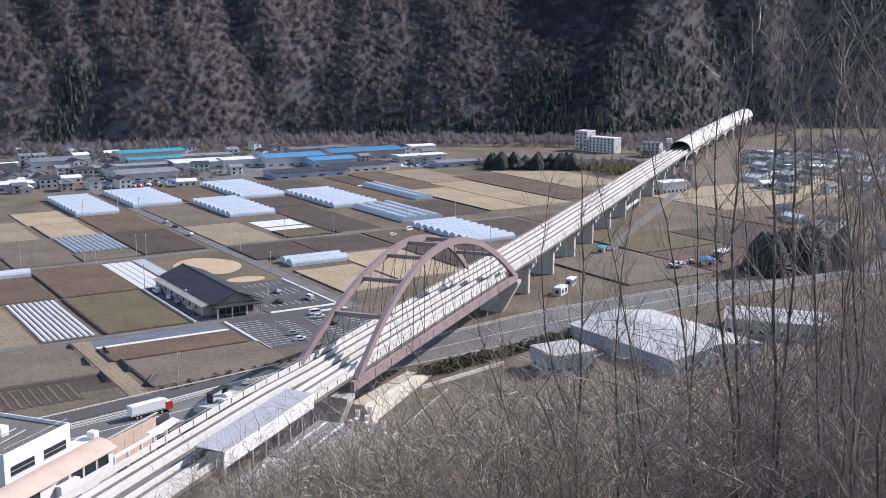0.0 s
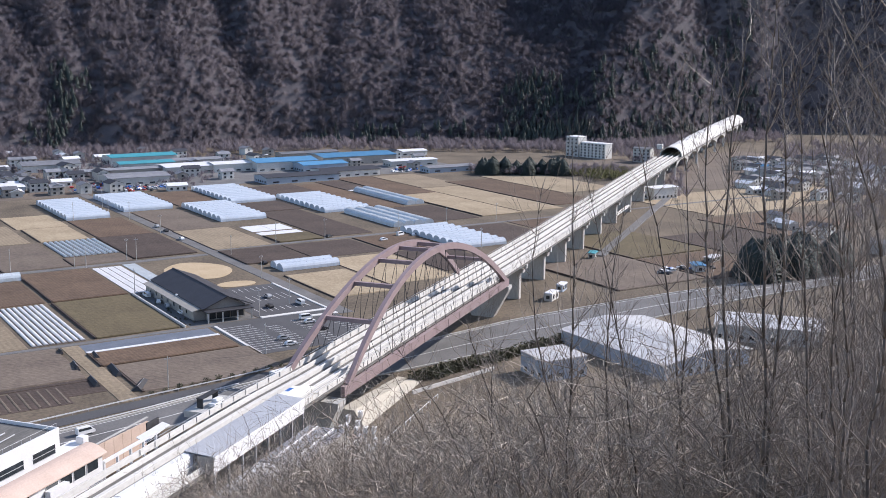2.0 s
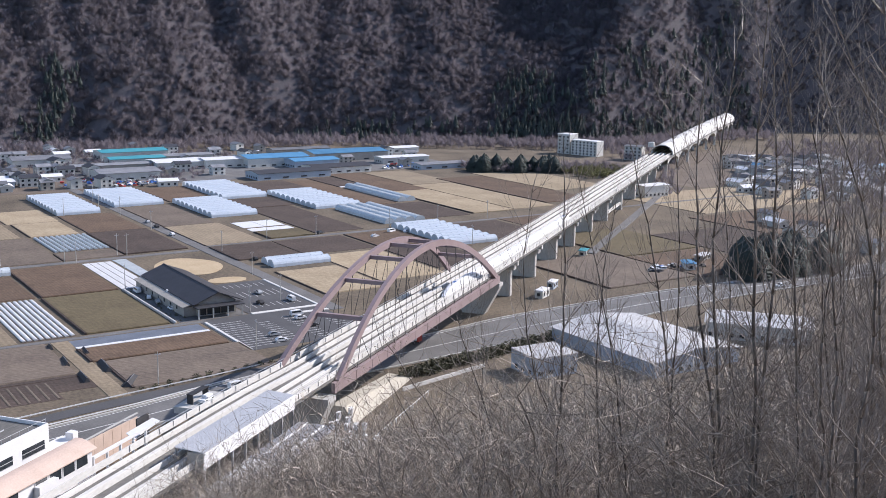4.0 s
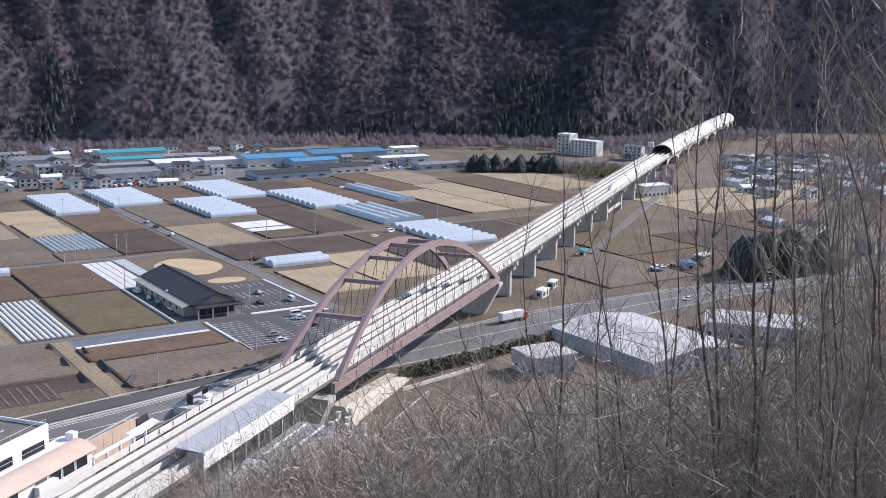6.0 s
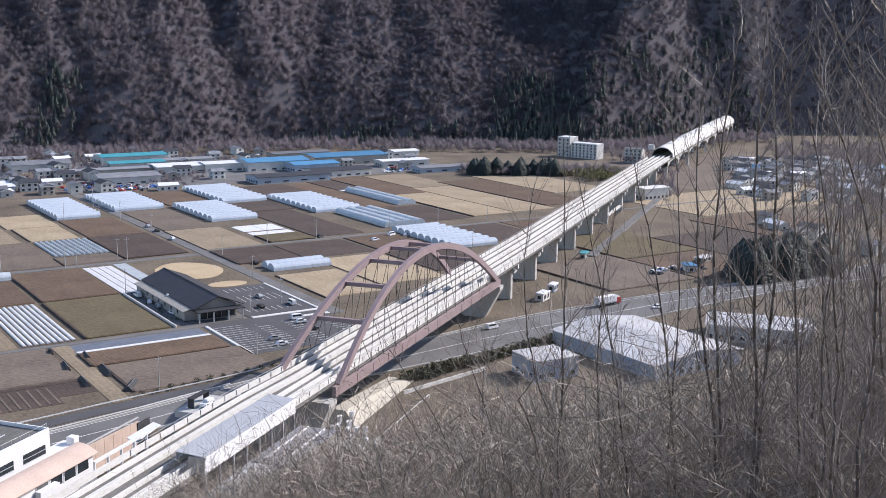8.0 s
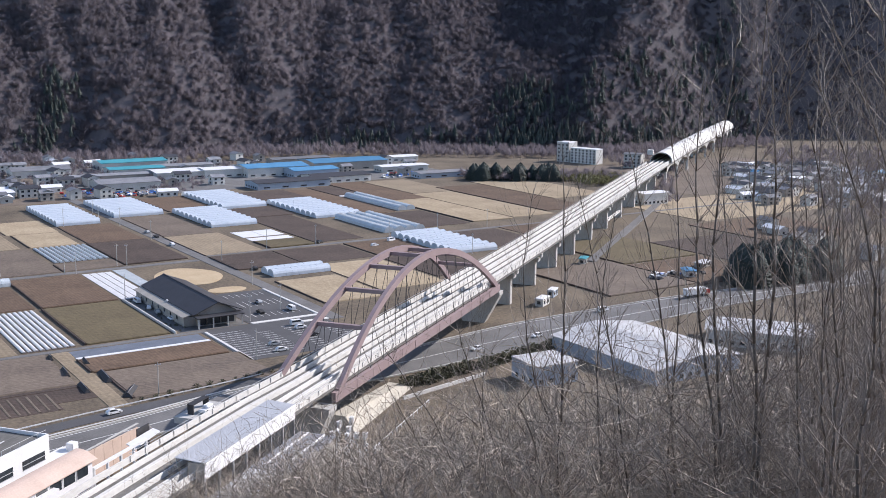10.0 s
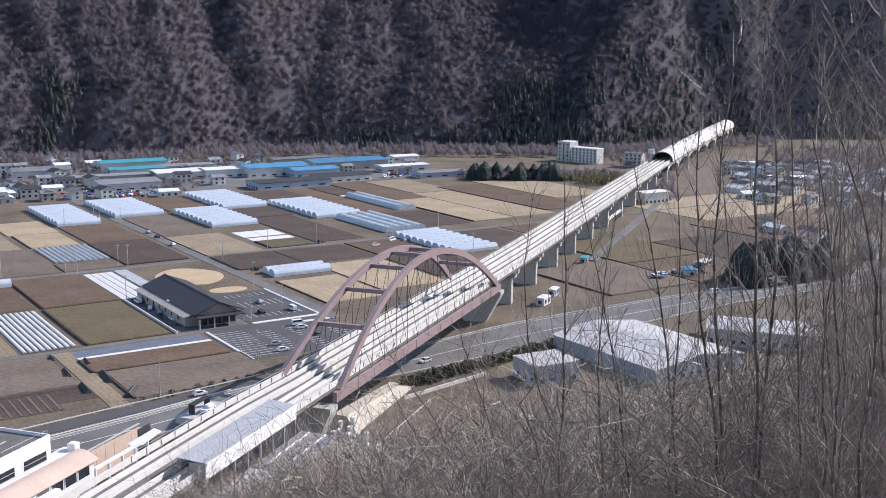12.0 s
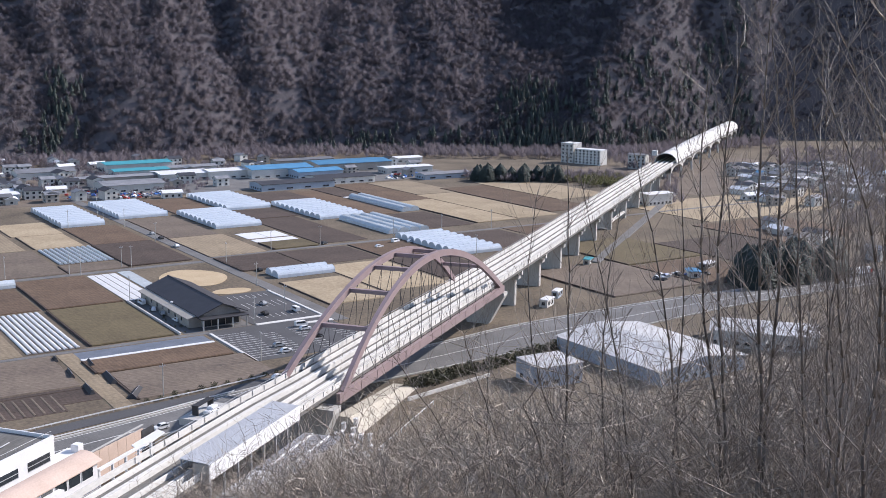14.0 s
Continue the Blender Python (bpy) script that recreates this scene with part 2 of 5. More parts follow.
def height(lat, d):
    """Ground height at lat metres to the right and d metres ahead of the lookout."""
    # near hillside
    r = 0.0
    hill = 97.9 - 0.47 * d + 0.00035 * max(0.0, d) ** 2 if d > 0 else 97.9 - 0.25 * d
    hill += 0.42 * max(0.0, lat - 0.27 * d - 2) * smooth_step(4, 40, d)
    hill -= 0.3 * max(0.0, -lat - 8 + 0.02 * d)
    hill = min(hill, 150.0) - 120 * smooth_step(230, 420, d)
    if hill > -3:
        k = smooth_step(-3, 6, hill)
        r = k * max(0.0, hill + noise.noise((lat * 0.08, d * 0.08, 0)) * 1.0)
    # far mountain
    q = d - mountain_foot(lat) - 16 * noise.noise((lat * 0.012, 3.1, 0))
    if q > 0:
        rise = 0.62 * q + 16 * (1 - math.exp(-q / 40))
        # added climb to the right turns this slope from the sun, to dim it
        rise += 0.85 * min(190.0, max(0.0, lat - 135)) * min(1.0, q / 150)
        k = min(1.0, q / 55)
        for bearing, lean, wide, fall, amp in SPURS:
            e = lat - bearing * d - lean * (q - 90) + 12 * noise.noise((q * 0.02, bearing * 9, 1.7))
            rise += amp * k * smooth_step(-wide / 2, wide / 2, e) * (1 - smooth_step(wide / 2, wide / 2 + fall, e))
        rise += noise.fractal((lat * 0.016, q * 0.011, 5.0), 1.0, 2.0, 4) * min(7.0, 0.07 * q)
        r = max(r, rise)
    return r


def place(lat, d, dz=0.0):
    p = SIDE * lat + FWD * d
    return Vector((p.x, p.y, height(lat, d) + dz))


def spread(a, b, n):
    return [a + (b - a) * i / n for i in range(n)]


def build_ground():
    ds = spread(-400, -40, 10) + spread(-40, 230, 90) + spread(230, 880, 25) + spread(880, 1440, 100) + spread(1440, 4000, 25) + [4000]
    ls = spread(-3000, -620, 24) + spread(-620, 700, 220) + spread(700, 3000, 24) + [3000]
    k = len(ls)
    vs = [tuple(place(a, d)) for d in ds for a in ls]
    fs = [(i * k + j, i * k + j + 1, (i + 1) * k + j + 1, (i + 1) * k + j) for i in range(len(ds) - 1) for j in range(k - 1)]
    ob = solid("ground", Mesh().add(vs, fs), "ground", smooth=True)
    me = ob.data
    me.materials.append(M["litter"])
    me.materials.append(M["mountain"])
    for p in me.polygons:
        c = p.center
        d, z = c.x * FWD.x + c.y * FWD.y, c.z
        p.material_index = 2 if d > 900 and z > 1 else (1 if z > 1 else 0)
    tagged(ob, "dry valley floor with wooded winter hillsides around it", "ground", kind="structure")


M["mountain"] = ramp_mat("mountain_floor", (0.07, 0.062, 0.067), (0.11, 0.098, 0.105), 0.05, 0.95, fine=9, bump=0.8)
build_ground()

# ---- fields and roads ----


def slab(name, x0, x1, y0, y1, z, material, label, category="field", kind="structure", group="fields"):
    cx, cy = (x0 + x1) / 2, (y0 + y1) / 2
    g = Mesh().box(x0 - cx, x1 - cx, y0 - cy, y1 - cy, -0.3, z, b=min(0.3, (x1 - x0) / 8))
    ob = solid(name, g, material, m=pose(cx, cy, 0))
    return tagged(ob, label, category, group, kind)


NEAR_FIELDS = (
    (99.5, 128, 362, 418, "olive", "fallow field with thin olive weeds"),
    (100, 128.5, 420, 474, "soil_brown", "bare brown tilled field"),
    (92, 136, 330, 345, "soil_brown", "narrow brown tilled field"),
    (95, 139, 300, 329, "soil_grey", "grey-brown field with dead stubble rows"),
    (55, 85, 321, 357, "soil_grey", "grey-brown ploughed field beside a farm track"),
    (40, 85, 318, 320.5, "soil_dark", "dark bare strip of soil"),
    (60, 98, 421, 463, "soil_brown", "bare brown tilled field"),
    (40, 78, 361, 420, "straw", "pale dry field"),
    (96, 124, 483, 543, "soil_grey", "grey-brown fallow field"),
    (60, 93, 483, 543, "soil_dark", "dark tilled field"),
    (124, 150, 586, 627, "stubble", "pale straw-coloured field"),
    (126, 149, 546, 584, "stubble", "pale sandy patchy field"),
    (90, 122, 546, 600, "straw", "patchy straw-coloured field"),
    (125, 151, 483, 500, "soil_grey", "grey-brown fallow field"),
    (153, 181, 545, 600, "soil_brown", "bare brown tilled field"),
    (152, 181, 485, 543, "soil_dark", "dark brown tilled field"),
    (190, 219, 487, 543, "straw", "pale grey-tan fallow field"),
    (191, 218, 545, 612, "soil_grey", "grey-brown field beside plastic tunnels"),
    (190, 220, 449, 482, "soil_dark", "dark tilled field"),
    (222, 258, 447, 483, "soil_dark", "dark tilled field"),
    (260, 290, 447, 483, "soil_brown", "brown field with parked cars"),
    (194, 222, 375, 420, "stubble", "pale tan field beside the car park"),
    (224, 256, 385, 443, "stubble", "pale tan dry field"),
    (258, 288, 395, 443, "soil_dark", "dark field by the viaduct"),
)
FAR_FIELDS = (
    (250, 277, 493, 579, "soil_dark", "dark brown tilled field"),
    (224, 248, 490, 509, "olive", "green-tinged field strip"),
    (250, 281, 580, 614, "soil_dark", "dark tilled field behind plastic tunnels"),
    (284, 318, 630, 676, "soil_dark", "dark brown tilled field"),
    (318, 336, 560, 672, "soil_brown", "long brown tilled field"),
    (222, 250, 622, 680, "soil_brown", "brown field"),
    (338, 356, 635, 680, "soil_dark", "dark tilled field"),
    (358, 384, 600, 690, "soil_brown", "brown field"),
    (354, 382, 507, 598, "stubble", "pale straw stubble field"),
    (320, 351, 505, 558, "soil_dark", "dark tilled field"),
    (384, 414, 510, 620, "stubble", "pale straw stubble field"),
    (386, 420, 622, 690, "straw", "pale tan field"),
    (416, 452, 520, 640, "soil_brown", "brown tilled field"),
    (454, 500, 560, 655, "stubble", "pale straw field"),
    (320, 352, 440, 484, "soil_dark", "dark tilled field"),
    (356, 392, 455, 488, "soil_brown", "brown tilled field by the viaduct"),
    (395, 440, 318, 352, "soil_brown", "bare brown plot near the highway"),
    (345, 390, 325, 372, "soil_brown", "bare earth plot under the viaduct"),
    (395, 450, 356, 410, "soil_dark", "dark tilled field by the village"),
    (296, 343, 328, 384, "soil_grey", "grey-brown waste ground beside the viaduct piers"),
    (345, 392, 374, 432, "olive", "dull green-brown field"),
    (452, 520, 380, 440, "soil_brown", "brown field in front of village houses"),
    (470, 640, 445, 520, "stubble", "wide pale field in front of the village"),
)
for x0, x1, y0, y1, mat, label in NEAR_FIELDS + FAR_FIELDS:
    lift = random.choice((0.12, 0.2, 0.35, 0.6))
    fld = slab("field", x0, x1, y0, y1, lift, mat, label)
    bank = Mesh().sweep([(-0.6, -0.2), (0.45, -0.2), (0.2, lift + 0.1), (-0.25, lift + 0.06)], [(-(y1 - y0) / 2, 0, 0), (0, random.uniform(-0.2, 0.2), 0), ((y1 - y0) / 2, 0, 0)])
    solid("earth_bank", bank, "soil_dark", fld, "dark earth bank", m=pose(-(x1 - x0) / 2 - 0.2, 0, 0, 0, 0, 90))


def ribbon(name, pts, half, z, material, label, category, kind="structure"):
    """A strip of ground along a smooth line; half gives its half width at every point."""
    line = []
    n = len(pts)
    for i in range(n - 1):
        p0, p1, p2, p3 = (Vector(pts[max(0, min(n - 1, i + k))]) for k in (-1, 0, 1, 2))
        for j in range(8):
            t = j / 8
            line.append((0.5 * (2 * p1 + (p2 - p0) * t + (2 * p0 - 5 * p1 + 4 * p2 - p3) * t * t + (3 * p1 - p0 - 3 * p2 + p3) * t ** 3), half[i] + (half[i + 1] - half[i]) * t))
    line.append((Vector(pts[-1]), half[-1]))
    vs = []
    for i, (p, h) in enumerate(line):
        d = (line[min(i + 1, len(line) - 1)][0] - line[max(i - 1, 0)][0]).normalized()
        o = Vector((-d.y, d.x)) if h > 0 else Vector((0, 0))
        for s in (-1, 1):
            for zz in (z, z - 0.4):
                vs.append((p.x + o.x * h * s, p.y + o.y * h * s, zz))
    fs = []
    for i in range(len(line) - 1):
        a, c = 4 * i, 4 * i + 4
        fs += [(a, c, c + 2, a + 2), (a + 1, c + 1, c, a), (a + 2, c + 2, c + 3, a + 3)]
    ob = solid(name, Mesh().add(vs, fs), material)
    return tagged(ob, label, category, kind=kind), line


HIGHWAY = [(-220, 215), (-60, 247), (20, 262), (60, 270), (90, 276), (120, 283), (150, 288), (180, 292), (210, 296), (240, 299), (300, 303), (345, 303), (450, 297), (620, 275), (900, 225)]
HALF = [7.5, 7.5, 7.5, 7.5, 7.5, 8, 9, 10.5, 12, 13.5, 11.5, 9.5, 9, 9, 9]
ribbon("road", HIGHWAY, HALF, 0.12, "asphalt", "grey asphalt highway passing under the arch bridge", "road")
ribbon("road", [(-60, 262), (20, 277), (60, 285), (90, 290.3), (117, 294.2), (134, 297.4), (160, 302), (190, 310), (215, 330)], [2.8] * 9, 0.14, "asphalt_dark", "narrow side road beside the highway", "road")


def shifted(pts, off):
    out = []
    for i, p in enumerate(pts):
        d = (Vector(pts[min(i + 1, len(pts) - 1)]) - Vector(pts[max(i - 1, 0)])).normalized()
        o = off[i] if isinstance(off, (list, tuple)) else off
        out.append((p[0] - d.y * o, p[1] + d.x * o))
    return out


def edge_line(name, off, w, z, mat, label, category):
    ribbon(name, shifted(HIGHWAY, off), [w] * len(HIGHWAY), z, mat, label, category)


edge_line("lane_marking", [h - 0.6 for h in HALF], 0.12, 0.128, "line_paint", "white painted edge line on the highway", "road marking")
edge_line("lane_marking", [-h + 0.8 for h in HALF], 0.12, 0.128, "line_paint", "white painted edge line on the highway", "road marking")
edge_line("lane_marking", [0.0 for h in HALF], 0.14, 0.13, "line_paint", "worn white centre line on the highway", "road marking")
edge_line("kerb", [h + 0.3 for h in HALF], 0.25, 0.5, "concrete", "low pale concrete kerb along the highway", "kerb")
edge_line("kerb", [-h - 0.3 for h in HALF], 0.25, 0.5, "concrete", "low pale concrete kerb along the highway", "kerb")
for name, x0, x1, y0, y1 in (("road", 184, 190, 352, 720), ("road", 40, 183.8, 477, 481.5), ("road", 190.2, 560, 485, 488.8), ("road", 40, 140, 357.6, 360.6), ("path", 86.5, 92.5, 294, 357.4)):
    slab(name, x0, x1, y0, y1, 0.16 if name == "road" else 0.14, "asphalt" if name == "road" else "straw", "narrow grey farm road between fields" if name == "road" else "pale dirt farm track", "road", group="farm roads")

# ---- railway viaduct ----


def line_thing(name, label, category, group=""):
    return thing(name, LINE, label, category, group)


NEAR, FAR = 4.4, 10.9
STATIONS = [-330 + 10 * i for i in range(62)] + [300 + 40 * i for i in range(18)]


def run(section, a, b, flare=0.0):
    """Sweeps a (y, z over deck) section along the line from a to b; flare widens it before the arch."""
    st = [a] + [s for s in STATIONS if a + 1 < s < b - 1] + [b]
    return Mesh().sweep(section, [(s, flare * (1 - smooth_step(-25, 5, s)) + bend(s), deck_z(s)) for s in st])


# service road beside the line
for s0, s1, y0, y1, z, mat, name, label in (
    (262, 520, -10.5, -6.0, 0.64, "asphalt", "road", "narrow grey service road beside the viaduct"),
):
    ob = solid(name, Mesh().box(-(s1 - s0) / 2, (s1 - s0) / 2, -(y1 - y0) / 2, (y1 - y0) / 2, -0.3, z, b=0.2), mat, m=LINE @ pose((s0 + s1) / 2, (y0 + y1) / 2, 0))
    tagged(ob, label, name, "service roads", "structure")


def build_viaduct():
    v = line_thing("viaduct", "long white concrete guideway viaduct on tall piers", "viaduct")
    a, b = -330, 938
    solid("deck", run([(0.2, 0), (16.0, 0), (16.0, 0.7), (0.2, 0.7)], a, b), "guide_floor", v)
    for s0, s1 in ((a, -1), (139, 560)):
        solid("girder", run([(3.0, -2.2), (12.5, -2.2), (13.8, 0), (1.7, 0)], s0, s1), "concrete", v)
    for c in (NEAR, FAR):
        fl = 1.0 if c == FAR else 0.0
        solid("guideway_floor", run([(c - 1.5, 0.7), (c + 1.5, 0.7), (c + 1.5, 0.95), (c - 1.5, 0.95)], a, b, fl), "guide_floor", v)
        solid("centre_rib", run([(c - 0.25, 0.95), (c + 0.25, 0.95), (c + 0.25, 1.15), (c - 0.25, 1.15)], a, b, fl), "concrete_white", v)
        for s in (-1, 1):
            y0, y1 = sorted((c + s * 1.62, c + s * 1.96))
            solid("guideway_wall", run([(y0, 0.7), (y1, 0.7), (y1, 1.9), (y1 - 0.05, 2.0), (y0 + 0.05, 2.0), (y0, 1.9)], a, b, fl), "concrete_white", v)
    solid("walkway", run([(6.75, 0.7), (8.6, 0.7), (8.6, 0.85), (6.75, 0.85)], a, b), "guide_floor", v)
    for y in (0.5, 15.7):
        solid("parapet", run([(y - 0.12, 0.7), (y + 0.12, 0.7), (y + 0.12, 2.1), (y - 0.12, 2.1)], a, 560, 1.0 if y > 8 else 0), "concrete_white", v)
    post = Mesh().box(-0.1, 0.1, -0.09, 0.09, 0, 1.25, b=0.03).data("parapet_post")
    for i in range(118):
        s = -60 + 5.2 * i
        for y in (0.28, 15.5 + (1.0 - smooth_step(-25, 5, s))):
            solid("parapet_post", post, "concrete_white", v, m=pose(s, y + bend(s), deck_z(s) + 0.95))
    for y in (0.5, 15.7):
        solid("handrail", run([(y - 0.05, 2.62), (y + 0.05, 2.62), (y + 0.05, 2.72), (y - 0.05, 2.72)], -60, 560, 1.0 if y > 8 else 0), "grey_metal", v)
    for s in (168, 205, 242, 278, 318, 358, 400, 444, 488, 525):
        z = deck_z(s) - 2.2
        pr = Mesh().box(s - 1.5, s + 1.5, 3.0, 12.5, -1, z - 1.4, b=0.25)
        solid("pier", pr, "concrete", v)
        solid("pier_cap", Mesh().box(s - 1.9, s + 1.9, 1.6, 13.9, z - 1.4, z - 0.01), "concrete", v)
        solid("bearing_bracket", Mesh().box(s - 0.8, s + 0.8, 0.4, 1.58, z + 0.3, z + 2.0, b=0.1), "concrete_white", v)
    for s in (380, 465):
        solid("strut_beam", Mesh().box(s - 18, s + 18, 3.4, 4.6, 3.2, 4.4), "concrete_white", v)
    # rigid frame arches under the covered part
    fr = (560, 612, 664, 716, 768, 820, 872, 905, 938)
    for s0, s1 in zip(fr, fr[1:]):
        n = 10
        top = [(s0 + (s1 - s0) * i / n, 13.6) for i in range(n + 1)]
        low = [(s, 13.6 - 1.6 - 4.0 * abs(2 * (s - s0) / (s1 - s0) - 1) ** 3) for s, _ in top]
        k = n + 1
        vs = [(s, y + bend(s), z) for y in (1.4, 14.4) for s, z in top + low]
        fs = []
        for i in range(n):
            fs += [(i, i + 1, k + i + 1, k + i), (2 * k + i + 1, 2 * k + i, 3 * k + i, 3 * k + i + 1), (k + i, k + i + 1, 3 * k + i + 1, 3 * k + i)]
        solid("arched_girder", Mesh().add(vs, fs), "concrete", v)
    for s in fr:
        for y in (2.4 + bend(s), 13.4 + bend(s)):
            solid("column", Mesh().box(s - 0.9, s + 0.9, y - 0.9, y + 0.9, -2, 9.0, b=0.2), "concrete_white", v)
    # rigid hood over both tracks
    hood = line_thing("tunnel_hood", "pale concrete half-round noise hood over the tracks", "tunnel hood")
    vs, fs, seg = [], [], 18
    st = [575 + 11 * i for i in range(34)]
    for s in st:
        for r in (7.9, 7.5):
            for j in range(seg + 1):
                t = math.pi * j / seg
                vs.append((s, 8.1 + bend(s) + r * math.cos(t) * 0.98, deck_z(s) + 0.7 + 0.86 * r * math.sin(t) ** 0.85))
    k = 2 * (seg + 1)
    for i in range(len(st) - 1):
        for j in range(seg):
            p = i * k + j
            fs += [(p, p + k, p + k + 1, p + 1), (p + seg + 1, p + seg + 2, p + seg + 2 + k, p + seg + 1 + k)]
    for i in (0, len(st) - 1):
        for j in range(seg):
            p = i * k + j
            fs.append((p, p + 1, p + seg + 2, p + seg + 1))
    solid("shell", Mesh().add(vs, fs), "concrete_white", hood, smooth=False)
    for i in range(0, 34, 3):
        ring = Mesh()
        for j in range(seg):
            t0, t1 = math.pi * j / seg, math.pi * (j + 1) / seg
            q = [(8.1 + bend(st[i]) + 7.96 * 0.98 * math.cos(t), deck_z(st[i]) + 0.7 + 7.96 * 0.86 * math.sin(t) ** 0.85) for t in (t0, t1)]
            ring.rod((st[i] + 0.2, *q[0]), (st[i] + 0.2, *q[1]), 0.16, n=4)
        solid("rib", ring, "concrete", hood)
    solid("portal_box", Mesh().box(571, 575, 12.6, 16.6, deck_z(575) + 6.0, deck_z(575) + 9.4, b=0.2), "concrete_white", hood)


build_viaduct()

ARCH0, ARCH1, RISE = 0.8, 136.0, 22.3


def arch_z(s):
    m, h = (ARCH0 + ARCH1) / 2, (ARCH1 - ARCH0) / 2
    return deck_z(s) - 0.6 + RISE * (1 - ((s - m) / h) ** 2)


def arch_y(s, y):
    """Both ribs lean towards each other with their height."""
    k = (arch_z(s) - deck_z(s)) / RISE
    return y + (2.0 if y < 5 else -3.2) * max(0.0, k)


FRONT, BACK = -0.55, 16.4


def build_arch():
    br = line_thing("arch_bridge", "mauve-painted steel arch bridge carrying the guideway over a road", "bridge")
    n = 44
    for y in (FRONT, BACK):
        st = [ARCH0 + (ARCH1 - ARCH0) * i / n for i in range(n + 1)]
        vs = []
        for s in st:
            t = Vector((1, 0, arch_z(s + 0.5) - arch_z(s - 0.5))).normalized()
            nz = Vector((-t.z, 0, t.x)) * 0.95
            c = Vector((s, arch_y(s, y), arch_z(s)))
            for sy, sn in ((-0.6, -1), (0.6, -1), (0.6, 1), (-0.6, 1)):
                vs.append(tuple(c + nz * sn + Vector((0, sy, 0))))
        fs = [(0, 1, 2, 3), tuple(range(n * 4 + 3, n * 4 - 1, -1))]
        for i in range(n):
            for j in range(4):
                p, q = i * 4 + j, i * 4 + (j + 1) % 4
                fs.append((p, p + 4, q + 4, q))
        solid("arch_rib", Mesh().add(vs, fs), "steel_mauve", br)
        tie = Mesh().sweep([(y - 0.55, -2.6), (y + 0.55, -2.6), (y + 0.55, -0.1), (y - 0.55, -0.1)], [(s, 0, deck_z(s)) for s in [ARCH0 - 2.5] + st[2::4] + [ARCH1 + 2.5]])
        solid("tie_girder", tie, "steel_mauve", br)
        for i in range(1, 13):
            s = ARCH0 + (ARCH1 - ARCH0) * i / 13
            solid("web_stiffener", Mesh().box(s - 0.06, s + 0.06, y - 0.64, y + 0.64, deck_z(s) - 2.5, deck_z(s) - 0.15), "steel_mauve", br)
    for s in (21, 37, 53, 68.4, 84, 100, 116):
        z = arch_z(s) - 0.2
        solid("cross_beam", Mesh().box(s - 0.6, s + 0.6, arch_y(s, FRONT) + 0.62, arch_y(s, BACK) - 0.62, z - 0.55, z + 0.55), "steel_mauve", br)
    for i in range(16):
        s = ARCH0 + 4 + i * 8.7
        solid("floor_beam", Mesh().box(s - 0.3, s + 0.3, FRONT + 0.62, BACK - 0.62, deck_z(s) - 2.0, deck_z(s) - 0.01), "steel_mauve", br)
    for y in (FRONT, BACK):
        m = 14
        for i in range(m):
            s0 = ARCH0 + 12 + (ARCH1 - ARCH0 - 24) * i / (m - 1)
            for ds in (-4.6, 4.6):
                s1 = s0 + ds
                solid("hanger", Mesh().rod((s0, y, deck_z(s0) - 0.1), (s1, arch_y(s1, y), arch_z(s1) - 1.1), 0.075, n=5), "dark", br)
    # tapered end piers
    for s, lo in ((-4.5, 4.5), (138.5, 4.5)):
        z = deck_z(s) - 2.7
        vs = [(s + ds, y, zz) for zz, y0, y1 in ((-1, lo, 11.5), (z - 1.2, -1.6, 17.1), (z, -1.6, 17.1)) for ds, y in ((-2.2, y0), (2.2, y0), (2.2, y1), (-2.2, y1))]
        fs = [(3, 2, 1, 0), (8, 9, 10, 11)] + [(4 * k + j, 4 * k + (j + 1) % 4, 4 * k + 4 + (j + 1) % 4, 4 * k + 4 + j) for k in (0, 1) for j in range(4)]
        solid("end_pier", Mesh().add(vs, fs), "concrete", br)


build_arch()

# ---- plastic greenhouses ----


def tunnel_mesh(length, width, high, seg=9):
    """One arched film tunnel along x, with end walls and thin hoops standing proud."""
    g = Mesh()
    prof = [(width / 2 * math.cos(math.pi * j / seg), high * math.sin(math.pi * j / seg) ** 0.75) for j in range(seg + 1)]
    g.sweep([(y, z) for y, z in prof], [(-length / 2, 0, 0), (length / 2, 0, 0)])
    n = max(2, int(length / 3))
    for i in range(n + 1):
        x = -length / 2 + length * i / n
        hoop = [(y * 1.015, z * 1.02 + 0.01) for y, z in prof]
        g.sweep(hoop, [(x - 0.06, 0, 0), (x + 0.06, 0, 0)])
    return g


HOUSES = (
    # x0, x1, y0, y1, tunnels, along x, film, label
    (153, 176, 602, 668, 10, True, "film_plastic", "row of joined white film tunnels"),
    (188, 216, 616, 676, 10, True, "film_plastic", "row of joined white film tunnels beside a farm road"),
    (252, 280, 617, 684, 10, True, "film_plastic", "row of joined white film tunnels with scalloped ends"),
    (222, 248, 559, 619, 9, True, "film_plastic", "row of joined white film tunnels"),
    (284, 312, 560, 626, 10, True, "film_plastic", "row of joined white film tunnels with scalloped ends"),
    (293, 318, 500, 555, 4, False, "film_grey", "four long grey film tunnels side by side"),
    (291, 317, 433, 490, 9, True, "film_plastic", "bright white joined film tunnels near the viaduct"),
    (339, 351, 563, 629, 2, False, "film_grey", "pair of long grey film tunnels"),
    (197, 224, 428, 441, 2, True, "film_plastic", "pair of silvery film tunnels beside a pale field"),
    (70, 99, 465, 471, 1, True, "film_grey", "single low grey film tunnel"),
)
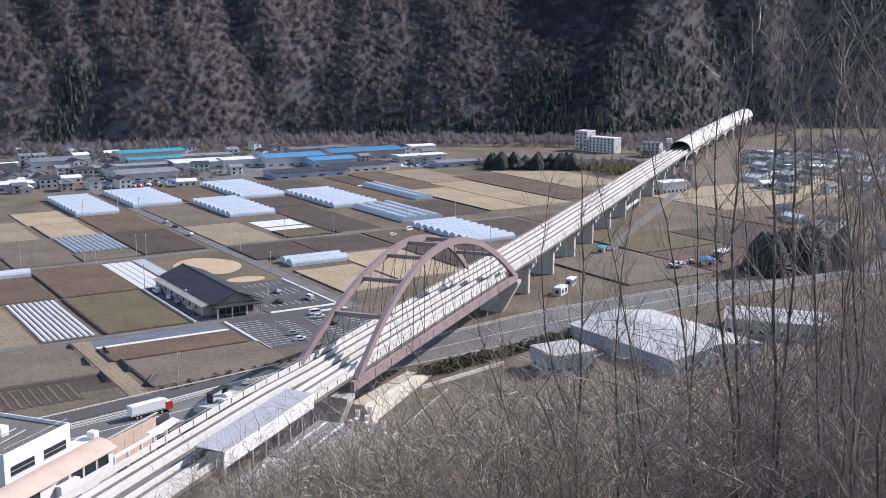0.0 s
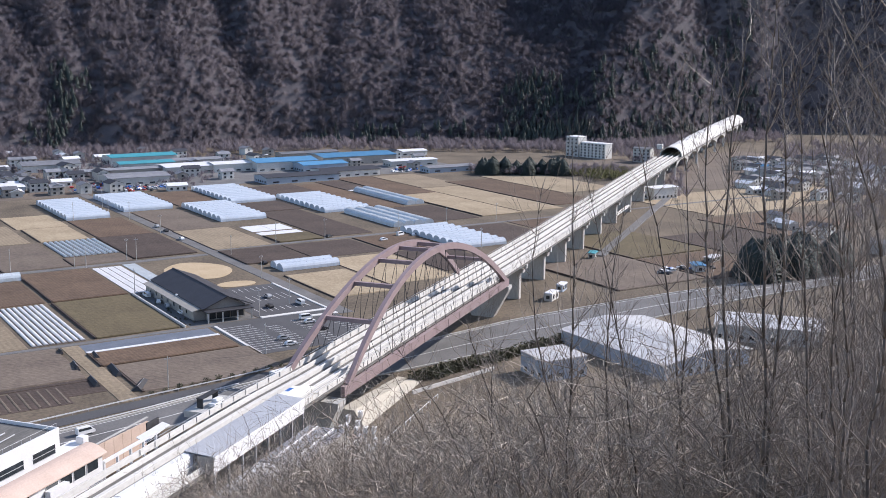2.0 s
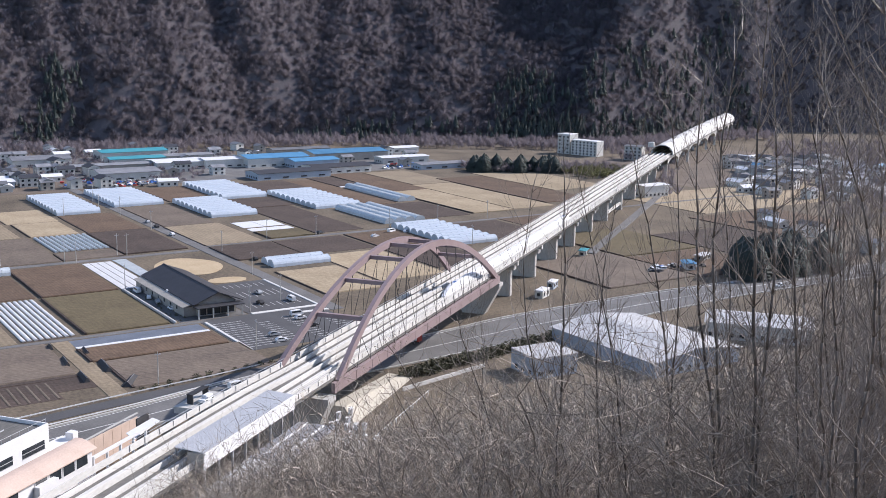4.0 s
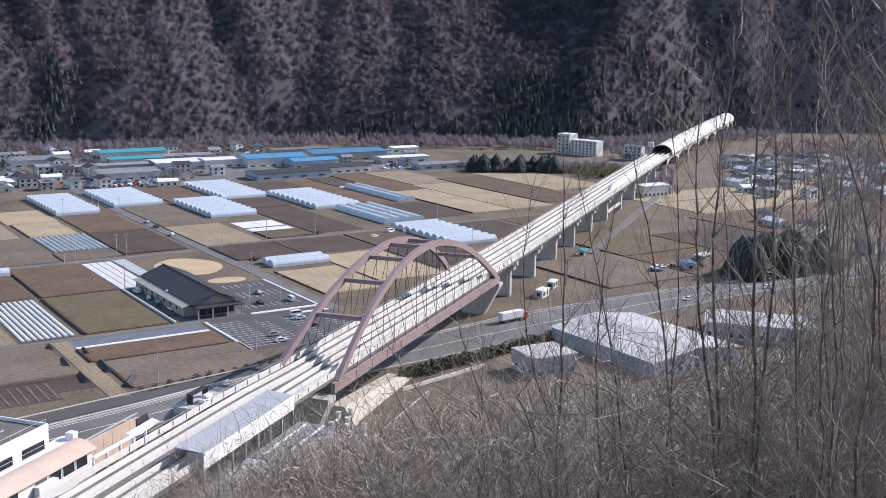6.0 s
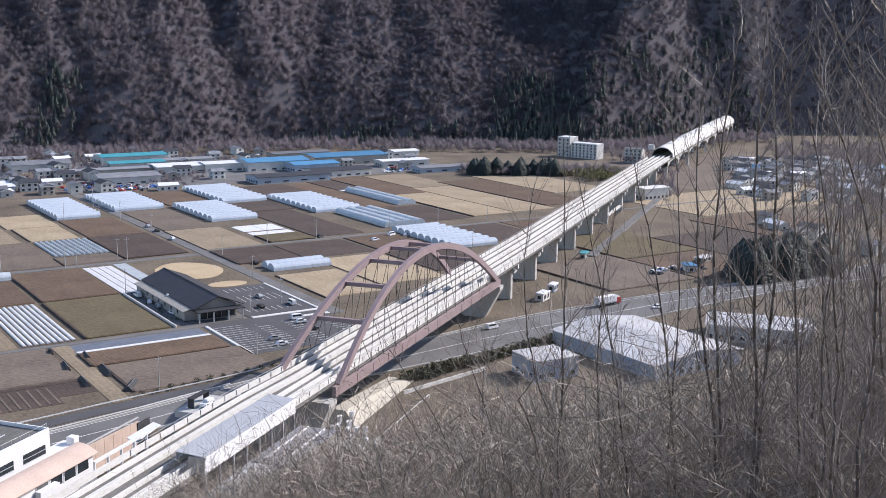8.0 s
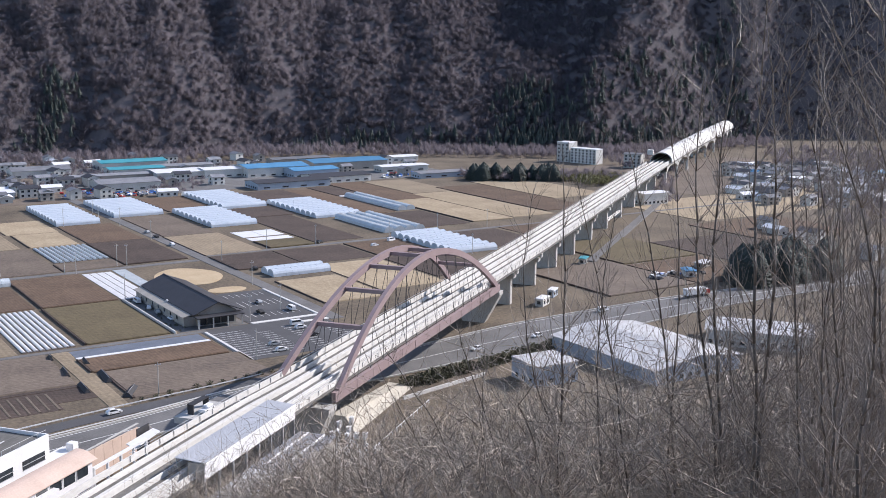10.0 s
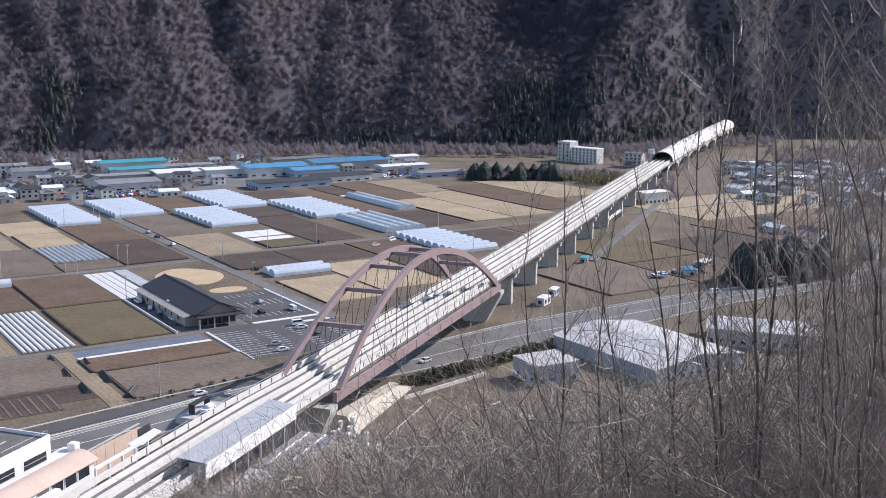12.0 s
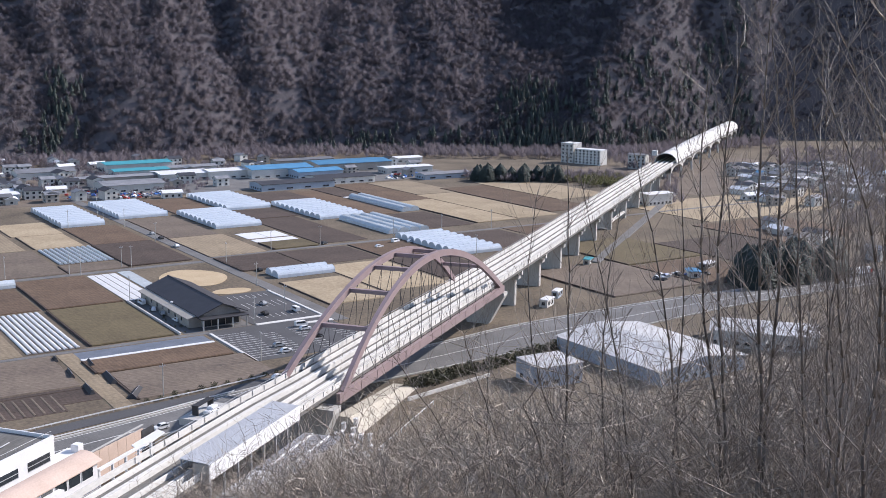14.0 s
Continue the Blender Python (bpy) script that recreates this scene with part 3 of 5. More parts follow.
for x0, x1, y0, y1, k, along, film, label in HOUSES:
    cx, cy = (x0 + x1) / 2, (y0 + y1) / 2
    t = thing("greenhouse", pose(cx, cy, 0.1), label, "greenhouse", "film tunnel greenhouses")
    length, total = (x1 - x0, y1 - y0) if along else (y1 - y0, x1 - x0)
    w = total / k
    me = tunnel_mesh(length, w * 0.98, 2.9 if w > 4.5 else 2.4).data("tunnel")
    for i in range(k):
        o = -total / 2 + w * (i + 0.5)
        solid("tunnel", me, film, t, m=pose(0, o, 0) if along else pose(o, 0, 0, 0, 0, 90))


def film_rows(x0, x1, y0, y1, n, w, h, mat, soil, label):
    """A field with raised plastic-covered beds, each a piece of its own."""
    cx, cy = (x0 + x1) / 2, (y0 + y1) / 2
    f = slab("field", x0, x1, y0, y1, 0.1, soil, label)
    seg = 6
    bed = Mesh().sweep([(w / 2 * math.cos(math.pi * j / seg), h * math.sin(math.pi * j / seg)) for j in range(seg + 1)], [(-(y1 - y0) / 2 + 0.8, 0, 0), ((y1 - y0) / 2 - 0.8, 0, 0)]).data("film_bed")
    for i in range(n):
        solid("film_bed", bed, mat, f, m=pose(x0 - cx + (x1 - x0) * (i + 0.5) / n, 0, 0.1, 0, 0, 90))


film_rows(79, 96.5, 362, 419, 9, 1.35, 0.4, "film_white", "soil_dark", "dark field striped with white plastic-covered beds")
film_rows(126, 151, 503, 543, 10, 1.7, 0.7, "film_grey", "soil_dark", "field of grey low film tunnels in rows")
film_rows(40, 76, 300, 317, 14, 0.8, 0.15, "soil_grey", "soil_dark", "allotment with short vegetable beds")


def sheet(x0, x1, y0, y1, mat, label, n=4):
    f = slab("field", x0, x1, y0, y1, 0.08, "soil_grey", label)
    cx, cy = (x0 + x1) / 2, (y0 + y1) / 2
    for i in range(n):
        a, b = x0 + (x1 - x0) * i / n + 0.15, x0 + (x1 - x0) * (i + 1) / n - 0.15
        solid("film_sheet", Mesh().box(a - cx, b - cx, y0 - cy + 0.5, y1 - cy - 0.5, 0.08, 0.2, b=0.05), mat, f)


sheet(129.5, 142, 420, 474, "film_white", "plot covered with pale plastic sheets")
sheet(143, 149, 424, 476, "film_grey", "plot covered with bluish-grey sheet", 1)
sheet(224, 247, 511, 520, "roof_white", "plot covered with bright white sheets", 1)
sheet(224, 247, 522, 540, "roof_white", "plot covered with bright white sheets", 2)
f = slab("field", 92, 136, 346, 357, 0.1, "mulch_blue", "dark blue-grey plastic mulch beside a white strip")
solid("film_sheet", Mesh().box(-22, 22, -5.3, -3.6, 0.1, 0.35, b=0.1), "roof_white", f)
slab("field", 338, 358, 632, 635, 0.3, "roof_white", "white plastic-covered strip")
slab("field", 62, 90, 306, 318, 0.13, "soil_dark", "dark allotment soil")

# ---- shop with its car park ----


def wall_box(x0, x1, y0, y1, z0, z1):
    return Mesh().box(x0, x1, y0, y1, z0, z1)


def windows(parent, m, n, pitch, w, h, z, mat="glass"):
    """A row of window panes with proud frames on a wall plane (local x along the wall, y out)."""
    pane = Mesh().box(-w / 2, w / 2, -0.06, 0.03, z, z + h).data("window")
    fr = Mesh().box(-w / 2 - 0.12, w / 2 + 0.12, 0.0, 0.1, z - 0.14, z).data("sill")
    for i in range(n):
        q = m @ pose(pitch * (i - (n - 1) / 2), 0, 0)
        p = solid("window", pane, mat, parent, m=q)
        solid("sill", fr, "grey_metal", p)


def build_shop():
    t = thing("shop", pose(146, 392, 0.1), "long single-storey shop with a dark gabled roof", "shop")
    solid("wall", wall_box(-6.5, 7.5, -26, 27, 0, 4.6), "wall_tan", t)
    solid("aisle_wall", wall_box(-11, -6.52, -24, 27, 0, 3.3), "wall_tan", t)
    solid("aisle_roof", Mesh().add([(-11.8, -24.8, 3.3), (-6.4, -24.8, 4.5), (-6.4, 27.8, 4.5), (-11.8, 27.8, 3.3), (-11.8, -24.8, 3.6), (-6.4, -24.8, 4.8), (-6.4, 27.8, 4.8), (-11.8, 27.8, 3.6)], [(3, 2, 1, 0), (4, 5, 6, 7), (0, 1, 5, 4), (1, 2, 6, 5), (2, 3, 7, 6), (3, 0, 4, 7)]), "wall_tan", t, "taupe lean-to roof")
    r = Mesh()
    for v in Mesh().gable(-26, 27, -7.3, 8.3, 4.9, 8.0, over=1.4, t=0.3).v:
        r.v.append((v[1], v[0], v[2]))
    r.f = [tuple(reversed(q)) for q in Mesh().gable(-26, 27, -7.3, 8.3, 4.9, 8.0, over=1.4, t=0.3).f]
    solid("roof", r, "roof_dark", t, "dark grey metal roof")
    solid("ridge_cap", Mesh().box(0.2, 0.8, -27.4, 28.4, 8.2, 8.45, b=0.1), "roof_dark", t)
    solid("gable_wall", Mesh().add([(-6.5, -25.9, 4.6), (7.5, -25.9, 4.6), (0.5, -25.9, 7.8), (-6.5, -25.6, 4.6), (7.5, -25.6, 4.6), (0.5, -25.6, 7.8)], [(0, 1, 2), (5, 4, 3), (0, 3, 4, 1), (1, 4, 5, 2), (2, 5, 3, 0)]), "wall_tan", t)
    solid("porch_roof", Mesh().box(-8.5, 9.0, -30.5, -26.0, 3.7, 4.1, b=0.1), "roof_dark", t)
    for x in (-7.8, -2.5, 3.0, 8.3):
        solid("post", Mesh().box(x - 0.2, x + 0.2, -30.1, -29.7, 0, 3.7), "wall_pale", t)
    windows(t, pose(0.5, -26.05, 0, 0, 0, 180), 5, 2.6, 2.2, 2.4, 0.4)
    windows(t, pose(-11.05, 2, 0, 0, 0, 90), 7, 6.4, 1.1, 1.4, 1.4)
    solid("roof_vent", Mesh().box(-9.3, -8.5, -2, -1, 4.3, 5.0, b=0.1), "white_paint", t, "small white roof vent")


build_shop()
slab("car_park", 137, 183.5, 318, 361, 0.1, "asphalt_dark", "dark asphalt car park with white stall lines", "car park", group="car parks")
slab("car_park", 156, 183.5, 361.2, 410, 0.1, "asphalt_dark", "dark asphalt car park beside the shop", "car park", group="car parks")
slab("car_park", 131, 156, 361.2, 424, 0.085, "asphalt", "grey asphalt yard around the shop", "car park", group="car parks")


def stalls(x0, y0, n, dx, dy, length, along_y=True):
    me = (Mesh().box(-0.09, 0.09, 0, length, 0.08, 0.13) if along_y else Mesh().box(0, length, -0.09, 0.09, 0.08, 0.13)).data("stall_line")
    s = tagged(new("stall_markings"), "row of white painted parking stall lines", "road marking", kind="structure")
    s.matrix_basis = pose(x0, y0, 0)
    for i in range(n):
        solid("stall_line", me, "line_paint", s, m=pose(dx * i, dy * i, 0))


stalls(139.5, 322, 13, 0, 2.6, 10.5, False)
stalls(153.5, 322, 11, 0, 2.6, 5.0, False)
stalls(164, 320, 13, 0, 2.6, 5.0, False)
stalls(176.5, 326, 11, 0, 2.6, 5.0, False)
stalls(160, 368, 9, 2.5, 0, 5.0)
stalls(160, 384, 9, 2.5, 0, 9.0)
stalls(160, 401, 9, 2.5, 0, 5.0)
for x0, x1, y0, y1 in ((157, 183, 359.6, 361.6), (172, 184, 353, 355), (183.2, 184.4, 360, 410), (138, 139.2, 318, 357)):
    tagged(solid("kerb", Mesh().box(x0, x1, y0, y1, 0, 0.35, b=0.12), "concrete_white"), "pale concrete kerb island in the car park", "kerb", kind="structure")
ob = solid("playground", Mesh().add([(12.5 * math.cos(a) * (1 + 0.12 * math.cos(2 * a)), 18 * math.sin(a), z) for z in (0, 0.16) for a in [2 * math.pi * i / 40 for i in range(40)]], [tuple(range(40, 80))] + [(i, (i + 1) % 40, 40 + (i + 1) % 40, 40 + i) for i in range(40)]), "sand", m=pose(167, 448, 0))
tagged(ob, "oval sandy playground with low edging", "playground", kind="structure")
ob = solid("playground", Mesh().add([(8 * math.cos(a), 5 * math.sin(a), z) for z in (0, 0.16) for a in [2 * math.pi * i / 32 for i in range(32)]], [tuple(range(32, 64))] + [(i, (i + 1) % 32, 32 + (i + 1) % 32, 32 + i) for i in range(32)]), "sand", m=pose(171, 416, 0))
tagged(ob, "small sandy planting bed", "playground", kind="structure")
tagged(solid("wall_low", Mesh().box(129.2, 129.9, 361.5, 418, 0, 0.9, b=0.15), "concrete_white"), "low white wall beside the shop yard", "wall", kind="structure")

# ---- generic buildings ----


def building(x, y, turn, w, d, h, roof, wall, label, name="house", pitch=0.35, group="", rows=1, sides=2, bay=3.2):
    """A house: walls, pitched or flat roof, windows in rows; w along its ridge."""
    t = thing(name, pose(x, y, 0, 0, 0, turn), label, name.replace("_", " "), group)
    solid("wall", wall_box(-w / 2, w / 2, -d / 2, d / 2, 0, h), wall, t)
    if pitch:
        zr = h + pitch * d / 2
        solid("roof", Mesh().gable(-w / 2, w / 2, -d / 2, d / 2, h + 0.05, zr, over=0.6, t=0.22), roof, t)
        for sx in (-w / 2 + 0.01, w / 2 - 0.21):
            g = Mesh().add([(sx, -d / 2, h), (sx, d / 2, h), (sx, 0, zr - 0.05), (sx + 0.2, -d / 2, h), (sx + 0.2, d / 2, h), (sx + 0.2, 0, zr - 0.05)], [(0, 2, 1), (3, 4, 5), (0, 1, 4, 3), (1, 2, 5, 4), (2, 0, 3, 5)])
            solid("gable_wall", g, wall, t)
    else:
        solid("roof", Mesh().box(-w / 2 - 0.2, w / 2 + 0.2, -d / 2 - 0.2, d / 2 + 0.2, h + 0.01, h + 0.45, b=0.12), roof, t)
    n = max(2, int(w / bay))
    for k in range(rows):
        z = 0.9 + k * (h - 0.4) / rows
        windows(t, pose(0, -d / 2 - 0.05, 0, 0, 0, 180), n, w / n, min(4.5, bay * 0.47), 1.3 if bay < 5 else 0.9, z)
        if sides > 1:
            windows(t, pose(-w / 2 - 0.05, 0, 0, 0, 0, 90), max(1, int(d / 4)), 3.6, 1.4, 1.2, z)
    return t


FACTORIES = (
    # x, y, w, d, h, roof, wall, pitch, label
    (270, 840, 50, 22, 9, "roof_teal", "wall_pale", 0.12, "factory with a teal metal roof"),
    (262, 806, 40, 18, 7, "roof_teal", "wall_pale", 0.1, "low factory with a teal metal roof"),
    (283, 775, 38, 24, 7, "roof_white", "wall_pale", 0.08, "warehouse with a white metal roof"),
    (236, 778, 56, 12, 6, "roof_grey", "wall_tan", 0.15, "long low building with a brown-grey roof"),
    (350, 762, 48, 26, 9, "roof_blue", "wall_pale", 0.14, "factory with a bright blue metal roof"),
    (316, 768, 36, 18, 8, "roof_white", "wall_pale", 0.08, "pale workshop building with white roof"),
    (372, 742, 36, 20, 7, "roof_blue", "wall_blue", 0.14, "workshop with blue roof and walls"),
    (415, 772, 62, 30, 9, "roof_blue", "wall_tan", 0.1, "large factory with a dull blue roof"),
    (331, 694, 54, 20, 6, "roof_dark", "wall_blue", 0.14, "long warehouse with navy roof and blue-grey wall"),
    (374, 706, 44, 22, 6, "roof_dark", "wall_pale", 0.14, "warehouse with a navy roof"),
)
FACTORIES += (
    (446, 736, 40, 14, 6, "roof_white", "wall_pale", 0.08, "open shed with a white roof"),
    (452, 692, 40, 14, 5, "roof_grey", "wall_blue", 0.12, "low grey-blue shed beside the fields"),
    (200, 828, 40, 20, 7, "roof_grey", "wall_pale", 0.2, "grey-roofed works building with pale walls"),
    (232, 735, 40, 26, 7, "roof_grey", "wall_pale", 0.12, "two-storey works with grey roofs"),
    (146, 724, 24, 16, 6, "roof_white", "wall_blue", 0.1, "white-roofed workshop with blue wall"),
    (300, 815, 46, 14, 6, "roof_grey", "wall_pale", 0.15, "low pale shed behind the factories"),
    (400, 820, 50, 14, 6, "roof_grey", "wall_tan", 0.15, "low shed at the edge of the woods"),
    (480, 800, 34, 14, 5, "roof_white", "wall_pale", 0.15, "pale shed at the edge of the woods"),
)
for x, y, w, d, h, roof, wall, pitch, label in FACTORIES:
    building(x, y, random.uniform(-2, 2), w, d, 0.72 * h, roof, wall, label, "factory", pitch, "factories across the fields", bay=random.choice((7.0, 9.0, 11.0)))

# apartment block and its stair tower
building(608.4, 710.2, -74, 25, 10, 12, "roof_white", "wall_pale", "white five-storey apartment block with a flat roof", "apartment_block", 0, rows=5, sides=1)
building(604, 730, -74, 12, 12, 16, "roof_white", "wall_pale", "white flat-roofed tower block beside the apartments", "apartment_block", 0, rows=5)
building(622, 668, -60, 14, 10, 11, "roof_grey", "wall_pale", "pale four-storey block with a grey roof", "apartment_block", 0.15, rows=4)
building(492, 512, 0, 20, 10, 7, "roof_white", "wall_pale", "small white building beside the viaduct piers", "house", 0.1)

slab("yard", 197, 352, 697, 862, 0.07, "asphalt", "grey paved works yards between factories", "yard", group="yards")
slab("yard", 352.3, 476, 697, 800, 0.07, "asphalt", "grey paved works yards between factories", "yard", group="yards")
slab("yard", 545, 760, 525, 690, 0.05, "soil_grey", "village ground with gardens and lanes", "yard", group="yards")
slab("yard", 90, 195, 690, 880, 0.06, "soil_grey", "village ground with gardens and lanes", "yard", group="yards")
scrap = thing("scrap_heap", pose(192, 716, 0.1), "heap of rusty red scrap and pale junk", "scrap heap", "scrap heaps")
jr = random.Random(8)
for i in range(26):
    x, y, z = jr.gauss(0, 6), jr.gauss(0, 5), jr.uniform(0, 1.2)
    s = jr.uniform(0.4, 1.3)
    solid("scrap_piece", Mesh().box(-s, s, -s * 0.6, s * 0.6, 0, s * 0.8, b=0.08), jr.choice(("red", "roof_grey", "white_paint", "dark", "blue_paint")), scrap, m=pose(x, y, z, jr.uniform(-20, 20), jr.uniform(-20, 20), jr.uniform(0, 180)))
copy_thing(scrap, pose(206, 722, 0.1, 0, 0, 70))
copy_thing(scrap, pose(226, 702, 0.1, 0, 0, 150))
copy_thing(scrap, pose(436, 712, 0.1, 0, 0, 40))

# village houses
rng = random.Random(4)
protos = []
for i, (w, d, h, roof, wall) in enumerate(((9, 7, 5.4, "roof_grey", "wall_pale"), (11, 8, 5.8, "roof_dark", "wall_pale"), (8, 7, 5.0, "roof_grey", "wall_tan"), (12, 7, 3.4, "roof_white", "wall_pale"), (10, 8, 5.6, "roof_blue", "wall_pale"))):
    word = ("two-storey house with a grey tiled roof", "house with a dark tiled roof and pale walls", "tan-walled house with a grey roof", "low house with a white metal roof", "house with a blue roof")[i]
    protos.append(building(650 + 20 * i, 520, 15, w, d, h, roof, wall, word, "house", 0.4, "village houses", 1 if h < 4 else 2))
for k in range(66):
    x, y = (rng.uniform(95, 212), rng.uniform(698, 800)) if k < 44 else (rng.uniform(215, 480), rng.uniform(704, 800))
    if any(abs(x - f[0]) < f[2] / 2 + 6 and abs(y - f[1]) < f[3] / 2 + 6 for f in FACTORIES):
        continue
    copy_thing(protos[rng.choice((0, 0, 1, 1, 2, 2, 3))], pose(x, y, 0, 0, 0, rng.choice((0, 90)) + rng.uniform(-5, 5)))
for k in range(158):
    if k < 96:
        lat, d = rng.uniform(195, 340), rng.uniform(690, 905)
        if lat < 0.27 * d:
            lat = 0.27 * d + rng.uniform(0, 70)
    elif k < 148:
        d = rng.uniform(700, 930)
        lat = rng.uniform(-0.4, -0.22 if d < 800 else -0.1) * d
        p = SIDE * lat + FWD * d
        if any(abs(p.x - f[0]) < f[2] / 2 + 7 and abs(p.y - f[1]) < f[3] / 2 + 7 for f in FACTORIES):
            continue
    else:
        lat, d = rng.uniform(170, 250), rng.uniform(490, 610)
    p = SIDE * lat + FWD * d
    copy_thing(protos[rng.choice((0, 0, 0, 1, 1, 1, 2, 2, 3, 3, 3 if k % 8 else 4))], pose(p.x, p.y, 0, 0, 0, rng.choice((0, 90)) + rng.uniform(-12, 12)))

# ---- buildings under the hillside ----
building(246, 256, 90, 48, 36, 4.6, "roof_zinc", "wall_blue", "warehouse with a broad weathered white sheet roof below the hillside", "warehouse", 0.13)
building(293, 250, -50, 34, 18, 5.5, "roof_zinc", "wall_pale", "shed with a rounded white roof", "warehouse", 0.2)
building(205, 255, -4, 15, 13, 6.0, "roof_zinc", "wall_blue", "small blue-grey building with a white roof edge", "warehouse", 0)


building(264, 331, 30, 7, 3.2, 2.7, "roof_white", "wall_pale", "white site hut beside a viaduct pier", "site_hut", 0, "site huts")
building(277, 341, 34, 6, 2.6, 2.6, "roof_white", "wall_blue", "small pale site hut under the viaduct", "site_hut", 0, "site huts")
building(330, 385, 37, 6, 2.8, 2.8, "roof_teal", "wall_pale", "green-topped store beside the viaduct piers", "site_hut", 0.1, "site huts")
building(352, 341, 60, 8, 4.5, 2.8, "roof_blue", "wall_pale", "open store with a blue sheet roof beside the highway", "site_hut", 0.15, "site huts")
building(372, 352, 20, 9, 4, 2.4, "roof_zinc", "wall_tan", "low weathered store on bare ground", "site_hut", 0.15, "site huts")


def build_canopy():
    t = line_thing("canopy", "grey corrugated canopy roof over the near track", "canopy")
    s0, s1, y0, y1 = -62.3, -24.2, -1.5, 5.0
    z0, z1 = deck_z(s0) + 4.3, deck_z(s1) + 4.3
    for i in range(22):
        a, b = s0 + (s1 - s0) * i / 22, s0 + (s1 - s0) * (i + 1) / 22 - 0.03
        za, zb = z0 + (z1 - z0) * i / 22, z0 + (z1 - z0) * (i + 1) / 22
        vs, fs = [], []
        for j in range(9):
            x = a + (b - a) * j / 8
            z = za + (zb - za) * j / 8 + (0.07 if j % 2 else 0.0)
            vs += [(x, y0, z - 0.35), (x, y1, z), (x, y0, z - 0.47), (x, y1, z - 0.12)]
        for j in range(8):
            p = 4 * j
            fs += [(p, p + 4, p + 5, p + 1), (p + 2, p + 3, p + 7, p + 6), (p, p + 2, p + 6, p + 4), (p + 1, p + 5, p + 7, p + 3)]
        solid("roof_sheet", Mesh().add(vs, fs), "roof_corr", t)
    solid("gutter", Mesh().box(s0, s1, y0 - 0.35, y0 - 0.01, z0 - 0.9, z0 - 0.45, b=0.08), "white_paint", t)
    solid("side_wall", Mesh().box(s0, s1, y0 - 0.1, y0 + 0.1, z1 - 3.6, z1 - 0.95), "white_paint", t)
    solid("end_wall", Mesh().box(s0 - 0.15, s0 + 0.05, y0, 2.0, z0 - 4.6, z0 - 0.5), "wall_tan", t)
    for i in range(8):
        s = s0 + 0.4 + (s1 - s0 - 0.8) * i / 7
        solid("outer_post", Mesh().box(s - 0.2, s + 0.2, y0 - 0.05, y0 + 0.35, 2, z1 - 3.61), "grey_metal", t)
        solid("post", Mesh().box(s - 0.12, s + 0.12, 4.7, 4.85, deck_z(s) + 2.0, z1 - 0.2), "grey_metal", t)
    # lower annexe with a pale roof, beside the canopy
    a = thing("annexe", LINE, "pale-roofed annexe beside the track below the hillside", "building")
    solid("wall", wall_box(-84, -48.3, -12, -3.4, 0, 14.0), "wall_blue", a)
    solid("roof", Mesh().box(-84.4, -48.2, -12.4, -3.35, 14.01, 14.4, b=0.12), "roof_corr", a)
    solid("parapet", Mesh().box(-84.4, -48.2, -12.5, -12.2, 14.41, 15.0), "white_paint", a)
    b = thing("plant_room", LINE, "dark-roofed plant room with white pipes on it", "building")
    solid("wall", wall_box(-48, -26, -12, -3.4, 0, 14.2), "wall_tan", b)
    solid("roof", Mesh().box(-48.15, -25.7, -12.3, -3.35, 14.21, 14.6, b=0.12), "roof_grey", b)
    for y in (-6, -10):
        solid("pipe", Mesh().rod((-47, y, 14.95), (-27, y, 14.95), 0.24, n=8), "white_paint", b)


build_canopy()


def build_switchgear():
    """Small outdoor plant between the arch foot and the hillside."""
    r = random.Random(11)
    unit = thing("switchgear_cabinet", LINE @ pose(-6, -6, 6), "white steel switchgear cabinet on a concrete frame", "cabinet", "switchgear cabinets")
    solid("body", Mesh().box(-0.6, 0.6, -0.4, 0.4, 0.3, 1.7, b=0.06), "white_paint", unit)
    solid("door", Mesh().box(-0.5, 0.5, -0.45, -0.41, 0.4, 1.6, b=0.02), "grey_metal", unit)
    solid("plinth", Mesh().box(-0.4, 0.4, -0.3, 0.3, -7, 0.29), "concrete", unit)
    solid("roof", Mesh().box(-0.7, 0.7, -0.5, 0.5, 1.71, 1.82, b=0.03), "white_paint", unit)
    for i in range(36):
        copy_thing(unit, LINE @ pose(-24 + 2.1 * (i % 12) + r.uniform(-0.4, 0.4), -4.5 - 3.4 * (i // 12) + r.uniform(-1.2, 1.2), 7 - 2.0 * (i // 12) + r.uniform(-1.2, 1.6), 0, 0, r.uniform(-6, 6)))
    sl = Mesh().add([(14, 0.5, 0), (58, 1, 0), (58, 9, 0.1), (14, 9, 0.1), (15, 4, 4.0), (50, 4, 1.4), (50, 8, 1.4), (15, 8, 4.0)], [(0, 1, 5, 4), (1, 2, 6, 5), (2, 3, 7, 6), (3, 0, 4, 7), (4, 5, 6, 7)])
    tagged(solid("retaining_slope", sl, "mortar", m=LINE), "pale sprayed-concrete slope under the arch bridge", "slope", kind="structure")
    fnc = thing("guard_fence", LINE, "low white guard fence beside the arch foot", "fence")
    for i in range(14):
        solid("post", Mesh().box(-0.08, 0.08, -0.08, 0.08, 0, 1.2).data("post"), "white_paint", fnc, m=pose(2 + 3 * i, -9.6, 1.0))
    solid("rail", Mesh().box(2, 41, -9.66, -9.54, 2.0, 2.15), "white_paint", fnc)


build_switchgear()


